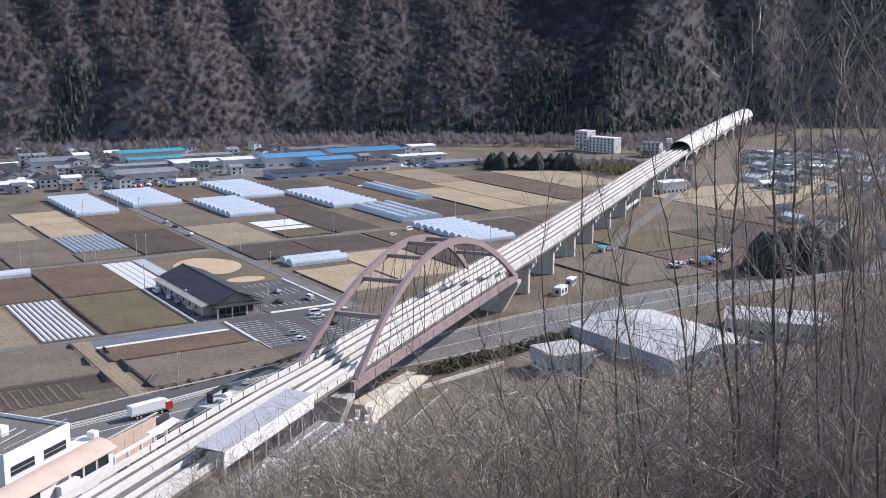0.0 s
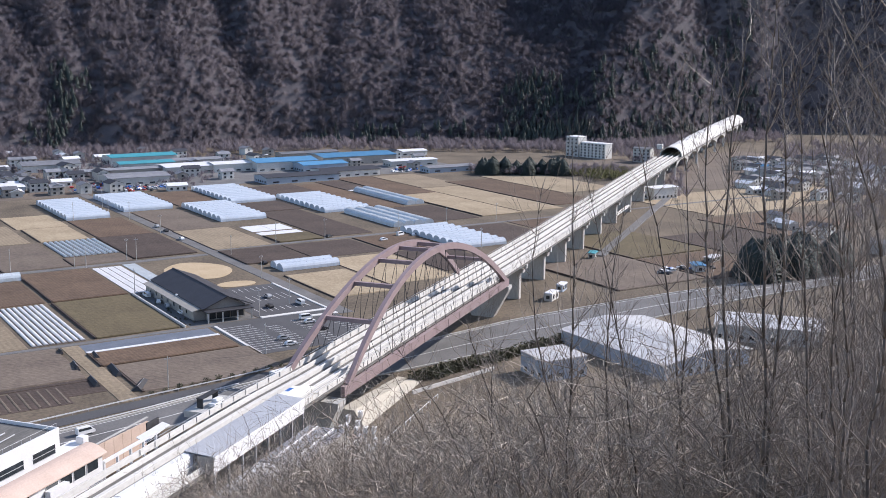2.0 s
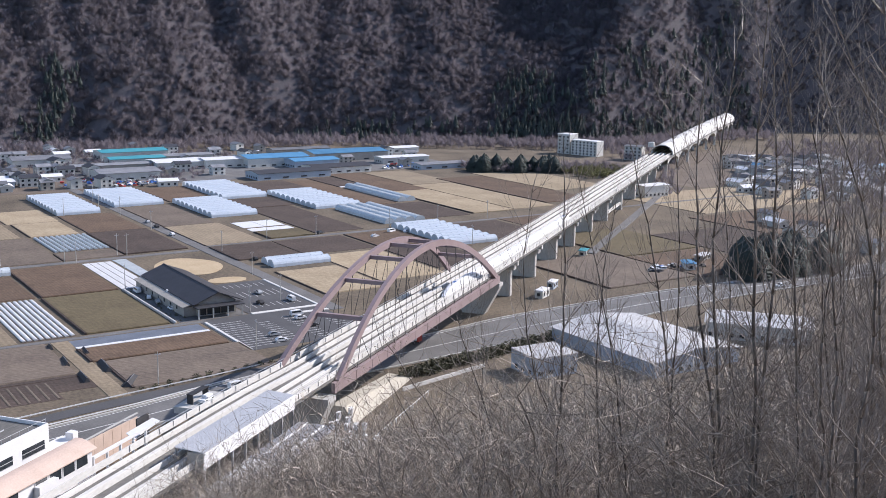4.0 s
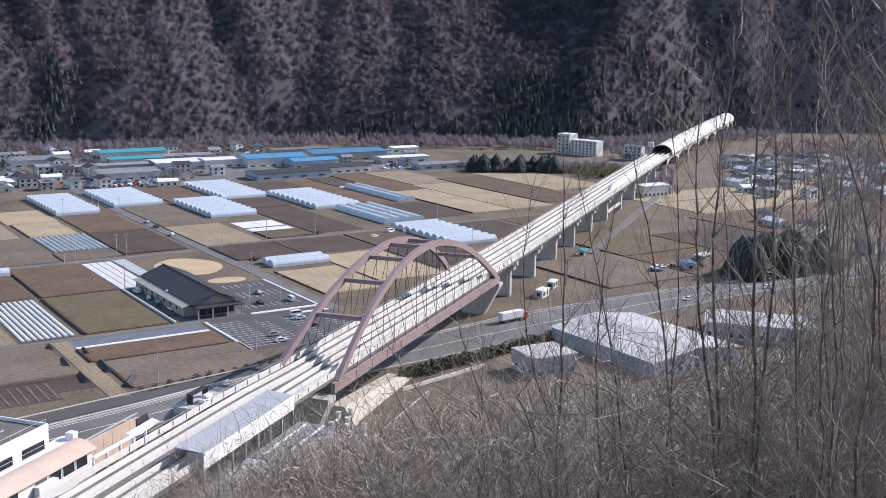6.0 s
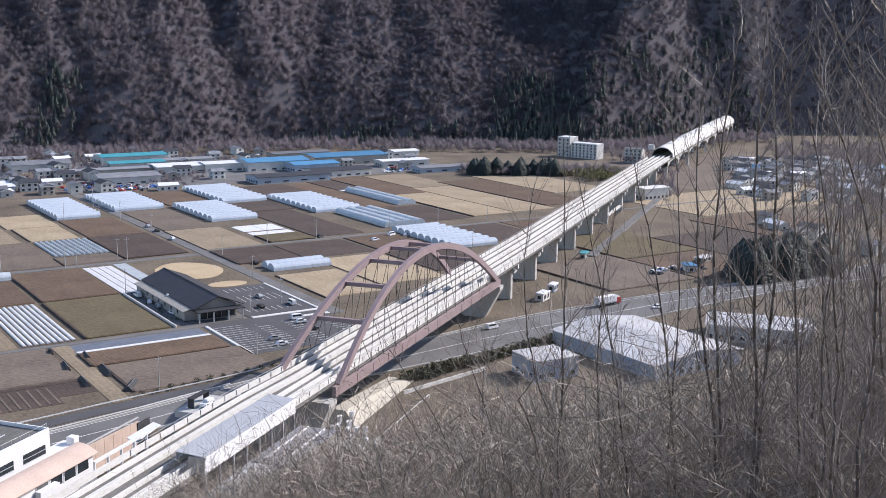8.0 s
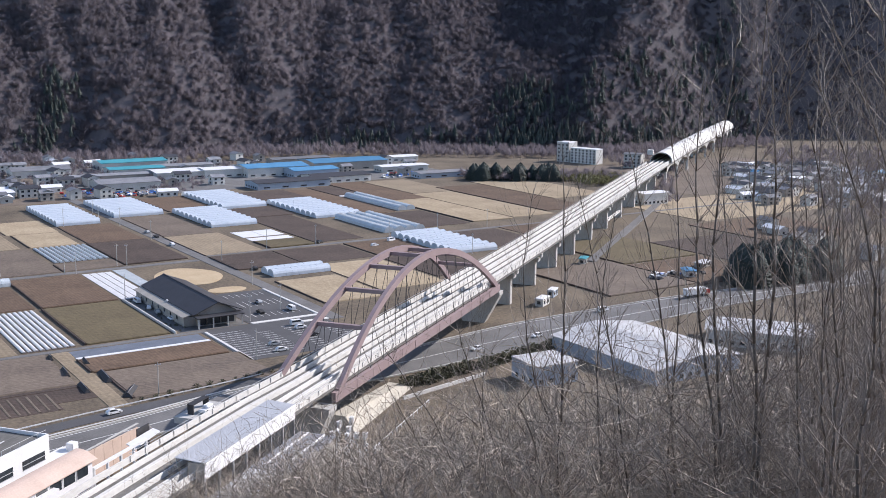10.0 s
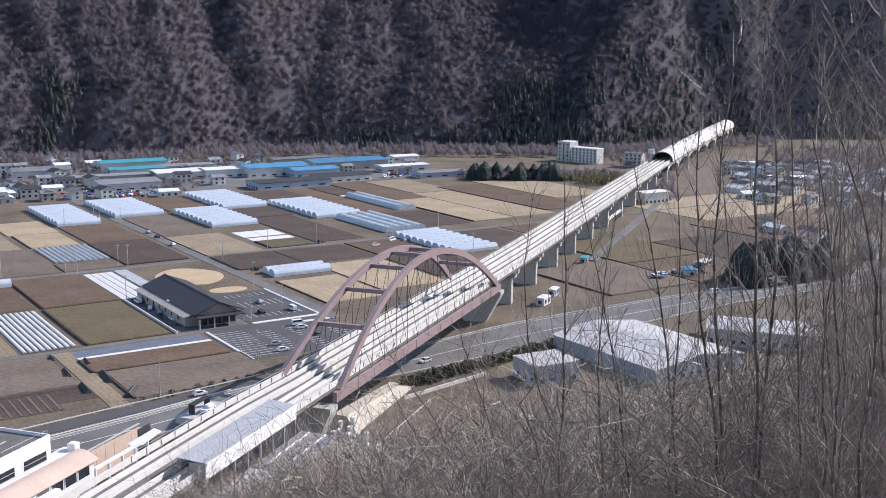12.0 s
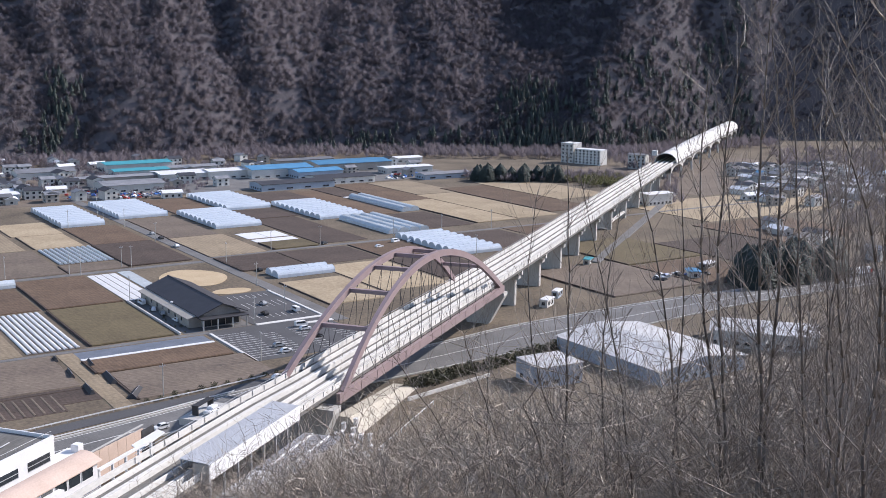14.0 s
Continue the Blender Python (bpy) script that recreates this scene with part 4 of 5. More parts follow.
def build_control_building():
    t = thing("control_building", LINE, "white two-storey control building with dark strip windows", "building")
    x0, x1, y0, y1, h = -66, -45.2, 47.8, 67, 13.0
    solid("wall", wall_box(x0, x1, y0, y1, 0, h), "white_paint", t)
    solid("roof", Mesh().box(x0 + 0.4, x1 - 0.4, y0 + 0.4, y1 - 0.4, h + 0.01, h + 0.12), "guide_floor", t)
    for a, b, c, d in ((x0, x1, y0, y0 + 0.35), (x0, x1, y1 - 0.35, y1), (x0, x0 + 0.35, y0 + 0.36, y1 - 0.36), (x1 - 0.35, x1, y0 + 0.36, y1 - 0.36)):
        solid("parapet", Mesh().box(a, b, c, d, h + 0.01, h + 0.9), "white_paint", t)
    for i in (0, 1):
        xc = -60.6 + 10.2 * i
        w = solid("window", Mesh().box(xc - 3.6, xc + 3.6, y0 - 0.06, y0 + 0.02, 8.6, 10.6), "glass", t)
        solid("frame", Mesh().box(xc - 3.7, xc + 3.7, y0 - 0.12, y0 - 0.065, 9.5, 9.66).box(xc - 3.7, xc + 3.7, y0 - 0.12, y0 - 0.065, 8.5, 8.62), "grey_metal", w)
    w = solid("window", Mesh().box(x0 - 0.06, x0 + 0.02, 54, 60, 8.4, 10.4), "glass", t)
    for i in range(8):
        solid("rail_post", Mesh().rod((x0 + 0.6 + 2.8 * i, y0 + 0.2, h + 0.9), (x0 + 0.6 + 2.8 * i, y0 + 0.2, h + 2.0), 0.05, n=5), "grey_metal", t)
    solid("rail", Mesh().rod((x0 + 0.6, y0 + 0.2, h + 2.0), (x1 - 0.5, y0 + 0.2, h + 2.0), 0.05, n=5), "grey_metal", t)
    solid("step_wall", wall_box(x1 + 0.01, x1 + 9.4, y0 - 0.1, y0 + 4, 0, 7.2), "white_paint", t)
    solid("turret", Mesh().box(x1 + 7.6, x1 + 9.6, y0 - 0.3, y0 + 1.7, 7.21, 8.9, b=0.08), "white_paint", t)
    u = thing("rooftop_unit", LINE @ pose(-58, 58, h + 0.14), "white rooftop cooling unit with pipes", "cooling unit")
    r = random.Random(3)
    for i in range(6):
        x, y, s = r.uniform(-4, 4), r.uniform(-4, 4), r.uniform(0.8, 1.5)
        solid("casing", Mesh().box(x - s, x + s, y - s, y + s, 0, s * 1.7, b=0.12), "white_paint", u)
    for i in range(4):
        solid("pipe", Mesh().rod((-6, -5 + 3 * i, 0.6), (6, -4 + 2.6 * i, 0.6), 0.14, n=6), "grey_metal", u)
    k = thing("water_tank", LINE @ pose(-72.5, 71, 0), "round ribbed grey steel tank", "tank")
    solid("shell", Mesh().rod((0, 0, 0), (0, 0, 15), 5.0, n=28), "grey_metal", k)
    solid("rim", Mesh().rod((0, 0, 15.01), (0, 0, 15.4), 5.2, n=28), "roof_grey", k)
    for i in range(28):
        a = 2 * math.pi * i / 28
        solid("rib", Mesh().box(-0.1, 0.1, -0.12, 0.12, 0, 14.9).data("rib"), "white_paint", k, m=pose(5.05 * math.cos(a), 5.05 * math.sin(a), 0, 0, 0, math.degrees(a)))


build_control_building()


def build_platform_hall():
    """Long low hall with a pale pink roof beside the far side of the line."""
    t = thing("platform_hall", LINE, "long white hall with a pale pink roof beside the track", "building")
    x0, x1, y0, y1, z = -120, -62.6, 23.6, 27.4, 17.6
    solid("wall", wall_box(x0, x1, y0, y1, 0, z), "white_paint", t)
    seg = 6
    solid("roof", Mesh().sweep([(y0 - 0.7 + (y1 - y0 + 1.2) * j / seg, z + 0.05 + 1.5 * math.sin(math.pi * 0.62 * j / seg)) for j in range(seg + 1)] + [(y1 + 0.5, z - 0.1), (y0 - 0.7, z - 0.15)], [(x0 - 1, 0, 0), (x1 + 0.8, 0, 0)]), "brick_pink", t)
    for i in range(14):
        xc = x0 + 2.2 + 4.0 * i
        if i == 9:
            continue
        w = solid("window", Mesh().box(xc - 1.7, xc + 1.7, y0 - 0.07, y0 + 0.02, z - 2.5, z - 0.6), "glass", t)
        solid("frame", Mesh().box(xc - 1.85, xc - 1.71, y0 - 0.12, y0 - 0.02, z - 2.6, z - 0.5), "white_paint", w)
    solid("link_block", wall_box(-80, -74.5, y0 - 1.4, y0 - 0.13, 0, z - 1.2), "white_paint", t)
    u = thing("boundary_wall", LINE, "pale pink rendered boundary wall with a dark opening", "wall")
    for i in range(9):
        solid("wall_panel", Mesh().box(-50 + 3.4 * i, -46.7 + 3.4 * i, 42.6, 43.0, 0, 8.4 - 0.1 * i), "brick_pink", u)
    solid("coping", Mesh().box(-50, -19.4, 42.5, 43.1, 8.45, 8.6), "concrete", u)
    v = thing("ramp_shelter", LINE, "dark-ended ramp shelter with a white roof beside the track", "shelter")
    solid("roof", Mesh().add([(-47, 24.5, 14.0), (-36, 25.5, 14.2), (-35, 28, 14.2), (-45, 28, 14.0), (-47, 24.5, 14.2), (-36, 25.5, 14.4), (-35, 28, 14.4), (-45, 28, 14.2)], [(3, 2, 1, 0), (4, 5, 6, 7), (0, 1, 5, 4), (1, 2, 6, 5), (2, 3, 7, 6), (3, 0, 4, 7)]), "white_paint", v)
    solid("end_wall", Mesh().box(-40, -35.5, 28.6, 28.9, 8, 15.6), "dark", v)
    for i in range(5):
        solid("frame_post", Mesh().box(-62 + 4.5 * i - 0.2, -62 + 4.5 * i + 0.2, 23.5, 24.0, 10, 15.2), "white_paint", v)
    solid("lintel", Mesh().box(-62.2, -43.8, 23.4, 24.1, 15.21, 15.7), "white_paint", v)
    w = thing("service_vehicle", LINE @ pose(-22, 22.0, deck_z(-20) - 1.2), "white service vehicle parked by a dark shelter", "vehicle")
    solid("body", Mesh().box(-2.4, 2.0, -0.9, 0.9, 0.4, 1.0, b=0.15), "white_paint", w)
    solid("cabin", Mesh().box(-1.1, 1.6, -0.8, 0.8, 1.01, 1.7, b=0.25), "white_paint", w)
    for x in (-1.5, 1.2):
        for y in (-0.95, 0.75):
            solid("wheel", Mesh().rod((x, y, 0.45), (x, y + 0.2, 0.45), 0.45, n=14), "rubber", w)
    solid("shelter_roof", Mesh().box(-3.5, 3.6, 1.5, 3.2, 2.2, 2.4), "dark", w)
    for x in (-3.4, 3.2):
        solid("shelter_leg", Mesh().box(x, x + 0.3, 1.6, 3.1, 0.01, 2.19), "dark", w)
    solid("platform", Mesh().box(-6, 7, -2.2, 5, -1.5, 0.0).box(-1, 1, -1, 1, -15.5, -1.5), "concrete", w)


build_platform_hall()

# ---- poles, hedges, guard rails ----


def utility_pole(x, y, h=9.0):
    t = thing("utility_pole", pose(x, y, 0), "slim grey concrete utility pole with a crossarm", "utility pole", "utility poles")
    solid("pole", Mesh().rod((0, 0, -0.2), (0, 0, h), 0.17, 0.1, n=8), "concrete", t)
    solid("crossarm", Mesh().box(-0.9, 0.9, -0.06, 0.06, h - 0.9, h - 0.78), "grey_metal", t)
    for q in (-0.7, 0, 0.7):
        solid("insulator", Mesh().rod((q, 0, h - 0.78), (q, 0, h - 0.5), 0.06, n=6), "white_paint", t)
    return t


pole = utility_pole(101.5, 298.5, 10)
for x, y in ((124, 479), (128, 476), (148, 484), (99, 484), (152, 483), (182.6, 540), (182.8, 590), (183, 640), (191, 470), (222, 490), (248, 489.6), (290, 490), (320, 491), (352, 491), (60, 484), (176, 605), (156, 600), (131, 420), (300, 430), (140, 318), (158, 364), (183.6, 420), (175, 375)):
    copy_thing(pole, pose(x, y, 0, 0, 0, random.choice((0, 90))))


def lump(r, seed, tall=1.0, n=90):
    """A bush as a cloud of small leaf and twig blades."""
    q = random.Random(seed)
    g = Mesh()
    for i in range(n):
        a, b = q.uniform(0, 2 * math.pi), q.uniform(0.1, 1.45)
        d = Vector((math.cos(a) * math.cos(b), math.sin(a) * math.cos(b), math.sin(b) * tall))
        p = d * r * q.uniform(0.3, 1.0)
        s = Vector((q.uniform(-1, 1), q.uniform(-1, 1), q.uniform(-1, 1))).normalized() * r * 0.18
        e = d.cross(s).normalized() * r * 0.14
        g.add([tuple(p - s), tuple(p + s), tuple(p + e + d * r * 0.15)], [(0, 1, 2)])
    return g


bush_meshes = [lump(1.0, 30 + i).data("leaves") for i in range(4)]
stem_mesh = Mesh().rod((0, 0, -0.1), (0, 0, 0.5), 0.06, n=5).data("stem")


def bush(x, y, s, i, label="rounded leafless bush", group="roadside bushes", mat="shrub"):
    t = thing("bush", pose(x, y, 0.1, 0, 0, 37 * i), label, "bush", group)
    t.scale = (s, s, s)
    solid("leaves", bush_meshes[i % 4], mat, t)
    solid("stem", stem_mesh, "bark", t)


for i in range(13):
    bush(96 + 4.2 * i, 296.2 + 0.62 * i + random.uniform(-0.3, 0.3), random.uniform(1.1, 1.7), i, "dark round bush beside the side road")
HEDGE = ((166, 270.5), (262, 286))
for i in range(150):
    u = i / 149
    x = HEDGE[0][0] + (HEDGE[1][0] - HEDGE[0][0]) * u
    bush(x, HEDGE[0][1] + (HEDGE[1][1] - HEDGE[0][1]) * u + random.uniform(-2.2, 2.2), random.uniform(1.7, 2.9), i, "dark tangled hedge bush below the highway", "hedge below the highway")
tagged(solid("wall_low", Mesh().box(0, 34, -0.2, 0.2, -0.3, 1.1, b=0.05), "concrete_white", m=pose(158.5, 259.8, 0, 0, 0, 12.3)), "low white concrete wall below the hedge", "wall", kind="structure")
for i in range(26):
    bush(random.uniform(130, 138), random.uniform(362, 420), random.uniform(0.4, 0.9), i, "small shrub in the shop yard", "yard shrubs")


def guard_rail(pts, label):
    t = tagged(new("guard_rail"), label, "guard rail", "guard rails")
    me = Mesh().box(-0.07, 0.07, -0.07, 0.07, 0, 0.8).data("post")
    for i in range(len(pts) - 1):
        a, b = Vector(pts[i]), Vector(pts[i + 1])
        n = max(1, int((b - a).length / 4))
        d = (b - a).normalized()
        turn = math.degrees(math.atan2(d.y, d.x))
        for j in range(n):
            c = a + (b - a) * j / n
            solid("post", me, "grey_metal", t, m=pose(c.x, c.y, 0.1))
        solid("beam", Mesh().box(0, (b - a).length, -0.12, -0.08, 0.5, 0.85), "white_paint", t, m=pose(a.x, a.y, 0.1, 0, 0, turn))


for i, (x, y, w, l, turn) in enumerate(((85.2, 334, 1.6, 9, 84), (85.6, 316, 1.8, 10, 86), (93.6, 342, 1.8, 8, 84), (94.2, 324, 2.4, 12, 85), (96, 306, 3.0, 10, 60), (85.4, 352, 1.2, 5, 85))):
    t = thing("shade_net", pose(x, y, 0.1, 0, 0, turn), "dark shade netting draped over a low frame beside a track", "netting", "shade nets")
    solid("net", Mesh().add([(-l / 2, -w / 2, 0), (l / 2, -w / 2, 0), (l / 2, w / 2, 0), (-l / 2, w / 2, 0), (-l / 2 + 0.5, -0.1, 1.3), (l / 2 - 0.5, -0.1, 0.9), (l / 2 - 0.5, 0.1, 0.9), (-l / 2 + 0.5, 0.1, 1.3)], [(0, 1, 5, 4), (1, 2, 6, 5), (2, 3, 7, 6), (3, 0, 4, 7), (4, 5, 6, 7)]), "dark", t)
    solid("ridge_pole", Mesh().rod((-l / 2 + 0.3, 0, 1.34), (l / 2 - 0.3, 0, 0.94), 0.05, n=5), "grey_metal", t)
dg = thing("excavator", pose(252, 287, 0.1, 0, 0, 30), "small yellow excavator parked beside the highway", "excavator")
M["yellow"] = ramp_mat("yellow_paint", (0.55, 0.38, 0.03), (0.66, 0.47, 0.06), 0.6, 0.45, fine=6)
solid("body", Mesh().box(-1.4, 1.2, -1.0, 1.0, 0.9, 1.9, b=0.15), "yellow", dg)
solid("cab", Mesh().box(-0.2, 1.0, 0.0, 0.9, 1.91, 2.9, b=0.1), "glass", dg)
for y in (-1.2, 0.8):
    solid("track", Mesh().box(-1.7, 1.7, y, y + 0.4, 0, 0.85, b=0.12), "rubber", dg)
solid("boom", Mesh().rod((1.1, -0.3, 1.6), (3.0, -0.3, 3.4), 0.2, 0.15, n=6), "yellow", dg)
solid("dipper", Mesh().rod((3.0, -0.3, 3.4), (4.2, -0.3, 1.4), 0.15, 0.1, n=6), "yellow", dg)
solid("bucket", Mesh().box(3.9, 4.6, -0.7, 0.1, 0.8, 1.4, b=0.1), "dark", dg)
guard_rail([(20, 270.6), (60, 278.6), (90, 284.6), (120, 292)], "white steel guard rail between highway and side road")
guard_rail([(20, 281), (60, 288.6), (90, 294), (117, 298), (134, 301.2)], "white steel guard rail along the side road")

# ---- vehicles ----


def wheel_at(t, x, y, r=0.32, w=0.22):
    p = solid("wheel", Mesh().rod((x, y - w / 2, r), (x, y + w / 2, r), r, n=16), "rubber", t)
    solid("rim", Mesh().rod((x, y - w / 2 - 0.01, r), (x, y + w / 2 + 0.01, r), r * 0.6, n=12), "car_grey", p)


def hull(profile, half, inset=0.12):
    """A car body from a side profile (x, z), narrowed towards the top."""
    zs = [z for _, z in profile]
    top = max(zs)
    vs = []
    for s in (-1, 1):
        for x, z in profile:
            k = max(0.0, (z - 0.85) / max(0.01, top - 0.85))
            vs.append((x, s * (half - inset * k * 1.4), z))
    n = len(profile)
    fs = [tuple(range(n)), tuple(range(2 * n - 1, n - 1, -1))]
    fs += [(i, n + i, n + (i + 1) % n, (i + 1) % n) for i in range(n)]
    return Mesh().add(vs, fs)


def car(paint, label, van=False, group="parked cars"):
    t = thing("van" if van else "car", pose(0, 0, 0), label, "van" if van else "car", group)
    if van:
        prof = [(-2.3, 0.35), (2.35, 0.35), (2.4, 0.9), (2.0, 1.15), (1.3, 1.95), (-2.2, 2.0), (-2.35, 1.6)]
        solid("body", hull(prof, 0.86), paint, t)
        for s in (-1, 1):
            solid("side_window", Mesh().add([(-2.1, s * 0.83, 1.25), (1.5, s * 0.83, 1.2), (1.15, s * 0.755, 1.8), (-2.05, s * 0.755, 1.82), (-2.1, s * 0.8, 1.25), (1.5, s * 0.8, 1.2), (1.15, s * 0.72, 1.8), (-2.05, s * 0.72, 1.82)], [(0, 1, 2, 3), (7, 6, 5, 4), (0, 4, 5, 1), (2, 6, 7, 3)]), "glass", t)
        solid("windscreen", Mesh().add([(2.0, -0.72, 1.2), (2.0, 0.72, 1.2), (1.36, 0.65, 1.9), (1.36, -0.65, 1.9), (1.9, -0.7, 1.2), (1.9, 0.7, 1.2), (1.3, 0.6, 1.9), (1.3, -0.6, 1.9)], [(0, 1, 2, 3), (7, 6, 5, 4)]), "glass", t)
        ax = 1.45
    else:
        prof = [(-2.0, 0.3), (2.05, 0.3), (2.1, 0.65), (1.9, 0.85), (1.0, 0.95), (0.35, 1.45), (-1.2, 1.5), (-1.95, 1.0), (-2.05, 0.8)]
        solid("body", hull(prof, 0.83), paint, t)
        for s in (-1, 1):
            solid("side_window", Mesh().add([(-1.7, s * 0.83, 1.0), (0.8, s * 0.83, 1.0), (0.3, s * 0.72, 1.38), (-1.2, s * 0.72, 1.42), (-1.7, s * 0.79, 1.0), (0.8, s * 0.79, 1.0), (0.3, s * 0.69, 1.38), (-1.2, s * 0.69, 1.42)], [(0, 1, 2, 3), (7, 6, 5, 4)]), "glass", t)
        solid("windscreen", Mesh().add([(1.02, -0.7, 0.97), (1.02, 0.7, 0.97), (0.4, 0.62, 1.45), (0.4, -0.62, 1.45), (0.95, -0.7, 0.95), (0.95, 0.7, 0.95), (0.33, 0.6, 1.44), (0.33, -0.6, 1.44)], [(0, 1, 2, 3), (7, 6, 5, 4)]), "glass", t)
        ax = 1.25
    for x in (-ax, ax):
        for y in (-0.72, 0.72):
            wheel_at(t, x, y)
    for s in (-1, 1):
        solid("headlight", Mesh().box(prof[2][0] - 0.12, prof[2][0] - 0.0, s * 0.62 - 0.16, s * 0.62 + 0.16, 0.62, 0.78), "white_paint", t)
    return t


def build_truck():
    t = thing("truck", pose(0, 0, 0), "long box truck with white cargo body and red cab", "truck")
    solid("cargo_box", Mesh().box(-6.2, 3.7, -1.24, 1.24, 1.1, 3.75, b=0.06), "white_paint", t, "white ribbed cargo box")
    solid("cab", hull([(3.9, 0.6), (5.9, 0.6), (6.0, 1.6), (5.8, 2.7), (3.9, 2.75)], 1.2, 0.04), "red", t, "red cab")
    solid("air_deflector", Mesh().add([(3.9, -1.1, 2.76), (5.5, -1.0, 2.76), (5.5, 1.0, 2.76), (3.9, 1.1, 2.76), (3.9, -1.05, 3.7), (4.6, -0.9, 3.5), (4.6, 0.9, 3.5), (3.9, 1.05, 3.7)], [(0, 1, 5, 4), (1, 2, 6, 5), (2, 3, 7, 6), (3, 0, 4, 7), (4, 5, 6, 7)]), "white_paint", t, "white roof deflector")
    solid("windscreen", Mesh().box(5.86, 5.98, -1.05, 1.05, 1.7, 2.55), "glass", t)
    solid("chassis", Mesh().box(-6.0, 5.6, -0.55, 0.55, 0.6, 1.08), "dark", t)
    for x in (-4.6, -3.5, 2.6, 4.9):
        for y in (-1.0, 1.0):
            wheel_at(t, x, y, 0.5, 0.3)
    for i in range(6):
        for s in (-1, 1):
            solid("side_rail", Mesh().box(-5.9 + 1.6 * i, -4.4 + 1.6 * i, s * 1.25 - 0.02, s * 1.25 + 0.02, 1.25, 1.4).data("side_rail"), "dark", t)
    return t


truck = build_truck()
van = car("white_paint", "white passenger van with dark windows driving on the highway", True, "moving vehicles")
car_a = car("white_paint", "white car driving on the highway", False, "moving vehicles")
car_b = copy_thing(car_a, pose(0, 0, 0))
car_c = car("white_paint", "small white car driving on the side road", False, "moving vehicles")
PARKED = [car("white_paint", "white car parked on asphalt"), car("car_grey", "silver car parked on asphalt"), car("dark", "black car parked on asphalt"), car("white_paint", "white van parked beside buildings", True), car("blue_paint", "blue car parked on bare ground")]
SPOTS = ((166, 373, 90, 2), (178, 372, 90, 3), (172, 388, 90, 1), (151, 323, 0, 0), (152, 330.5, 0, 1), (168, 335, 0, 2), (169, 345.8, 0, 0), (170, 351, 0, 3), (133.5, 400, 70, 0), (134, 392, 80, 1), (135, 380, 95, 0), (133, 412, 90, 3), (197, 447, 80, 2), (251, 491, 20, 2), (270, 470, 10, 0), (284, 478, 20, 3), (290, 474, 40, 0), (187, 545, 90, 2), (187.5, 560, 90, 1), (186, 520, 90, 0))
used = set()
for x, y, turn, k in SPOTS:
    z = 0.12
    if k not in used:
        PARKED[k].matrix_basis = pose(x, y, z, 0, 0, turn)
        used.add(k)
    else:
        copy_thing(PARKED[k], pose(x, y, z, 0, 0, turn))
PARKED[4].matrix_basis = pose(352, 344, 0.12, 0, 0, 160)
for i in range(46):
    k = random.choice((0, 0, 1, 2, 3, 4))
    if i < 14:
        x, y = random.uniform(332, 362), random.uniform(338, 352)
    elif i < 34:
        x, y = random.uniform(200, 245), random.uniform(690, 716)
    else:
        x, y = random.uniform(400, 440), random.uniform(700, 724)
    copy_thing(PARKED[k], pose(x, y, 0.12, 0, 0, random.uniform(0, 180)))


def build_train():
    """Magnetic train: root runs along the line, every car rides at the deck's height."""
    t = thing("train", LINE, "long white streamlined maglev train with a blue side stripe", "train")
    cars = []
    sec = [(-1.42, 0.0), (1.42, 0.0), (1.45, 0.9), (1.42, 1.7), (1.15, 2.55), (0.6, 2.95), (-0.6, 2.95), (-1.15, 2.55), (-1.42, 1.7), (-1.45, 0.9)]
    k = len(sec)
    for i in range(7):
        length = 24.9
        g = Mesh()
        if i in (0, 6):
            st = [(-12, 1, 1)] + [(3 + 10.5 * j / 9, 1 - 0.55 * (j / 9) ** 2.2, 1 - 0.86 * (j / 9) ** 1.5) for j in range(10)]
            vs = []
            for x, wy, wz in st:
                for y, z in sec:
                    vs.append(((x if i == 0 else -x), y * wy, z * wz))
            n = len(st)
            fs = [tuple(range(k - 1, -1, -1)), tuple(range((n - 1) * k, n * k))]
            for a in range(n - 1):
                for j in range(k):
                    fs.append((a * k + j, a * k + (j + 1) % k, a * k + k + (j + 1) % k, a * k + k + j))
            if i == 6:
                fs = [tuple(reversed(q)) for q in fs]
            g.add(vs, fs)
        else:
            g.sweep(sec, [(-length / 2 + 0.15, 0, 0), (length / 2 - 0.15, 0, 0)])
        c = solid("car_body", g, "white_paint", t)
        for s in (-1, 1):
            x0, x1 = (-11.8, 3.0) if i == 0 else ((-3.0, 11.8) if i == 6 else (-11.8, 11.8))
            solid("stripe", Mesh().box(x0, x1, s * 1.455 - 0.02, s * 1.455 + 0.02, 0.45, 0.8), "blue_paint", c, "blue side stripe")
            for j in range(6):
                x = x0 + 1.5 + (x1 - x0 - 3) * j / 5
                solid("window", Mesh().box(-0.2, 0.2, -0.03, 0.03, 1.35, 1.65).data("window"), "roof_grey", c, m=pose(x, s * 1.425, 0))
        if i in (0, 6):
            q = 1 if i == 0 else -1
            solid("cockpit_stripe", Mesh().box(*sorted((q * 1.0, q * 3.4)), -0.5, 0.5, 2.93, 3.0), "blue_paint", c, "blue stripe on the nose roof")
        cars.append((c, -12.5 - 25.0 * i))
    return t, cars


train, cars = build_train()

# ---- woods, brush and trees ----


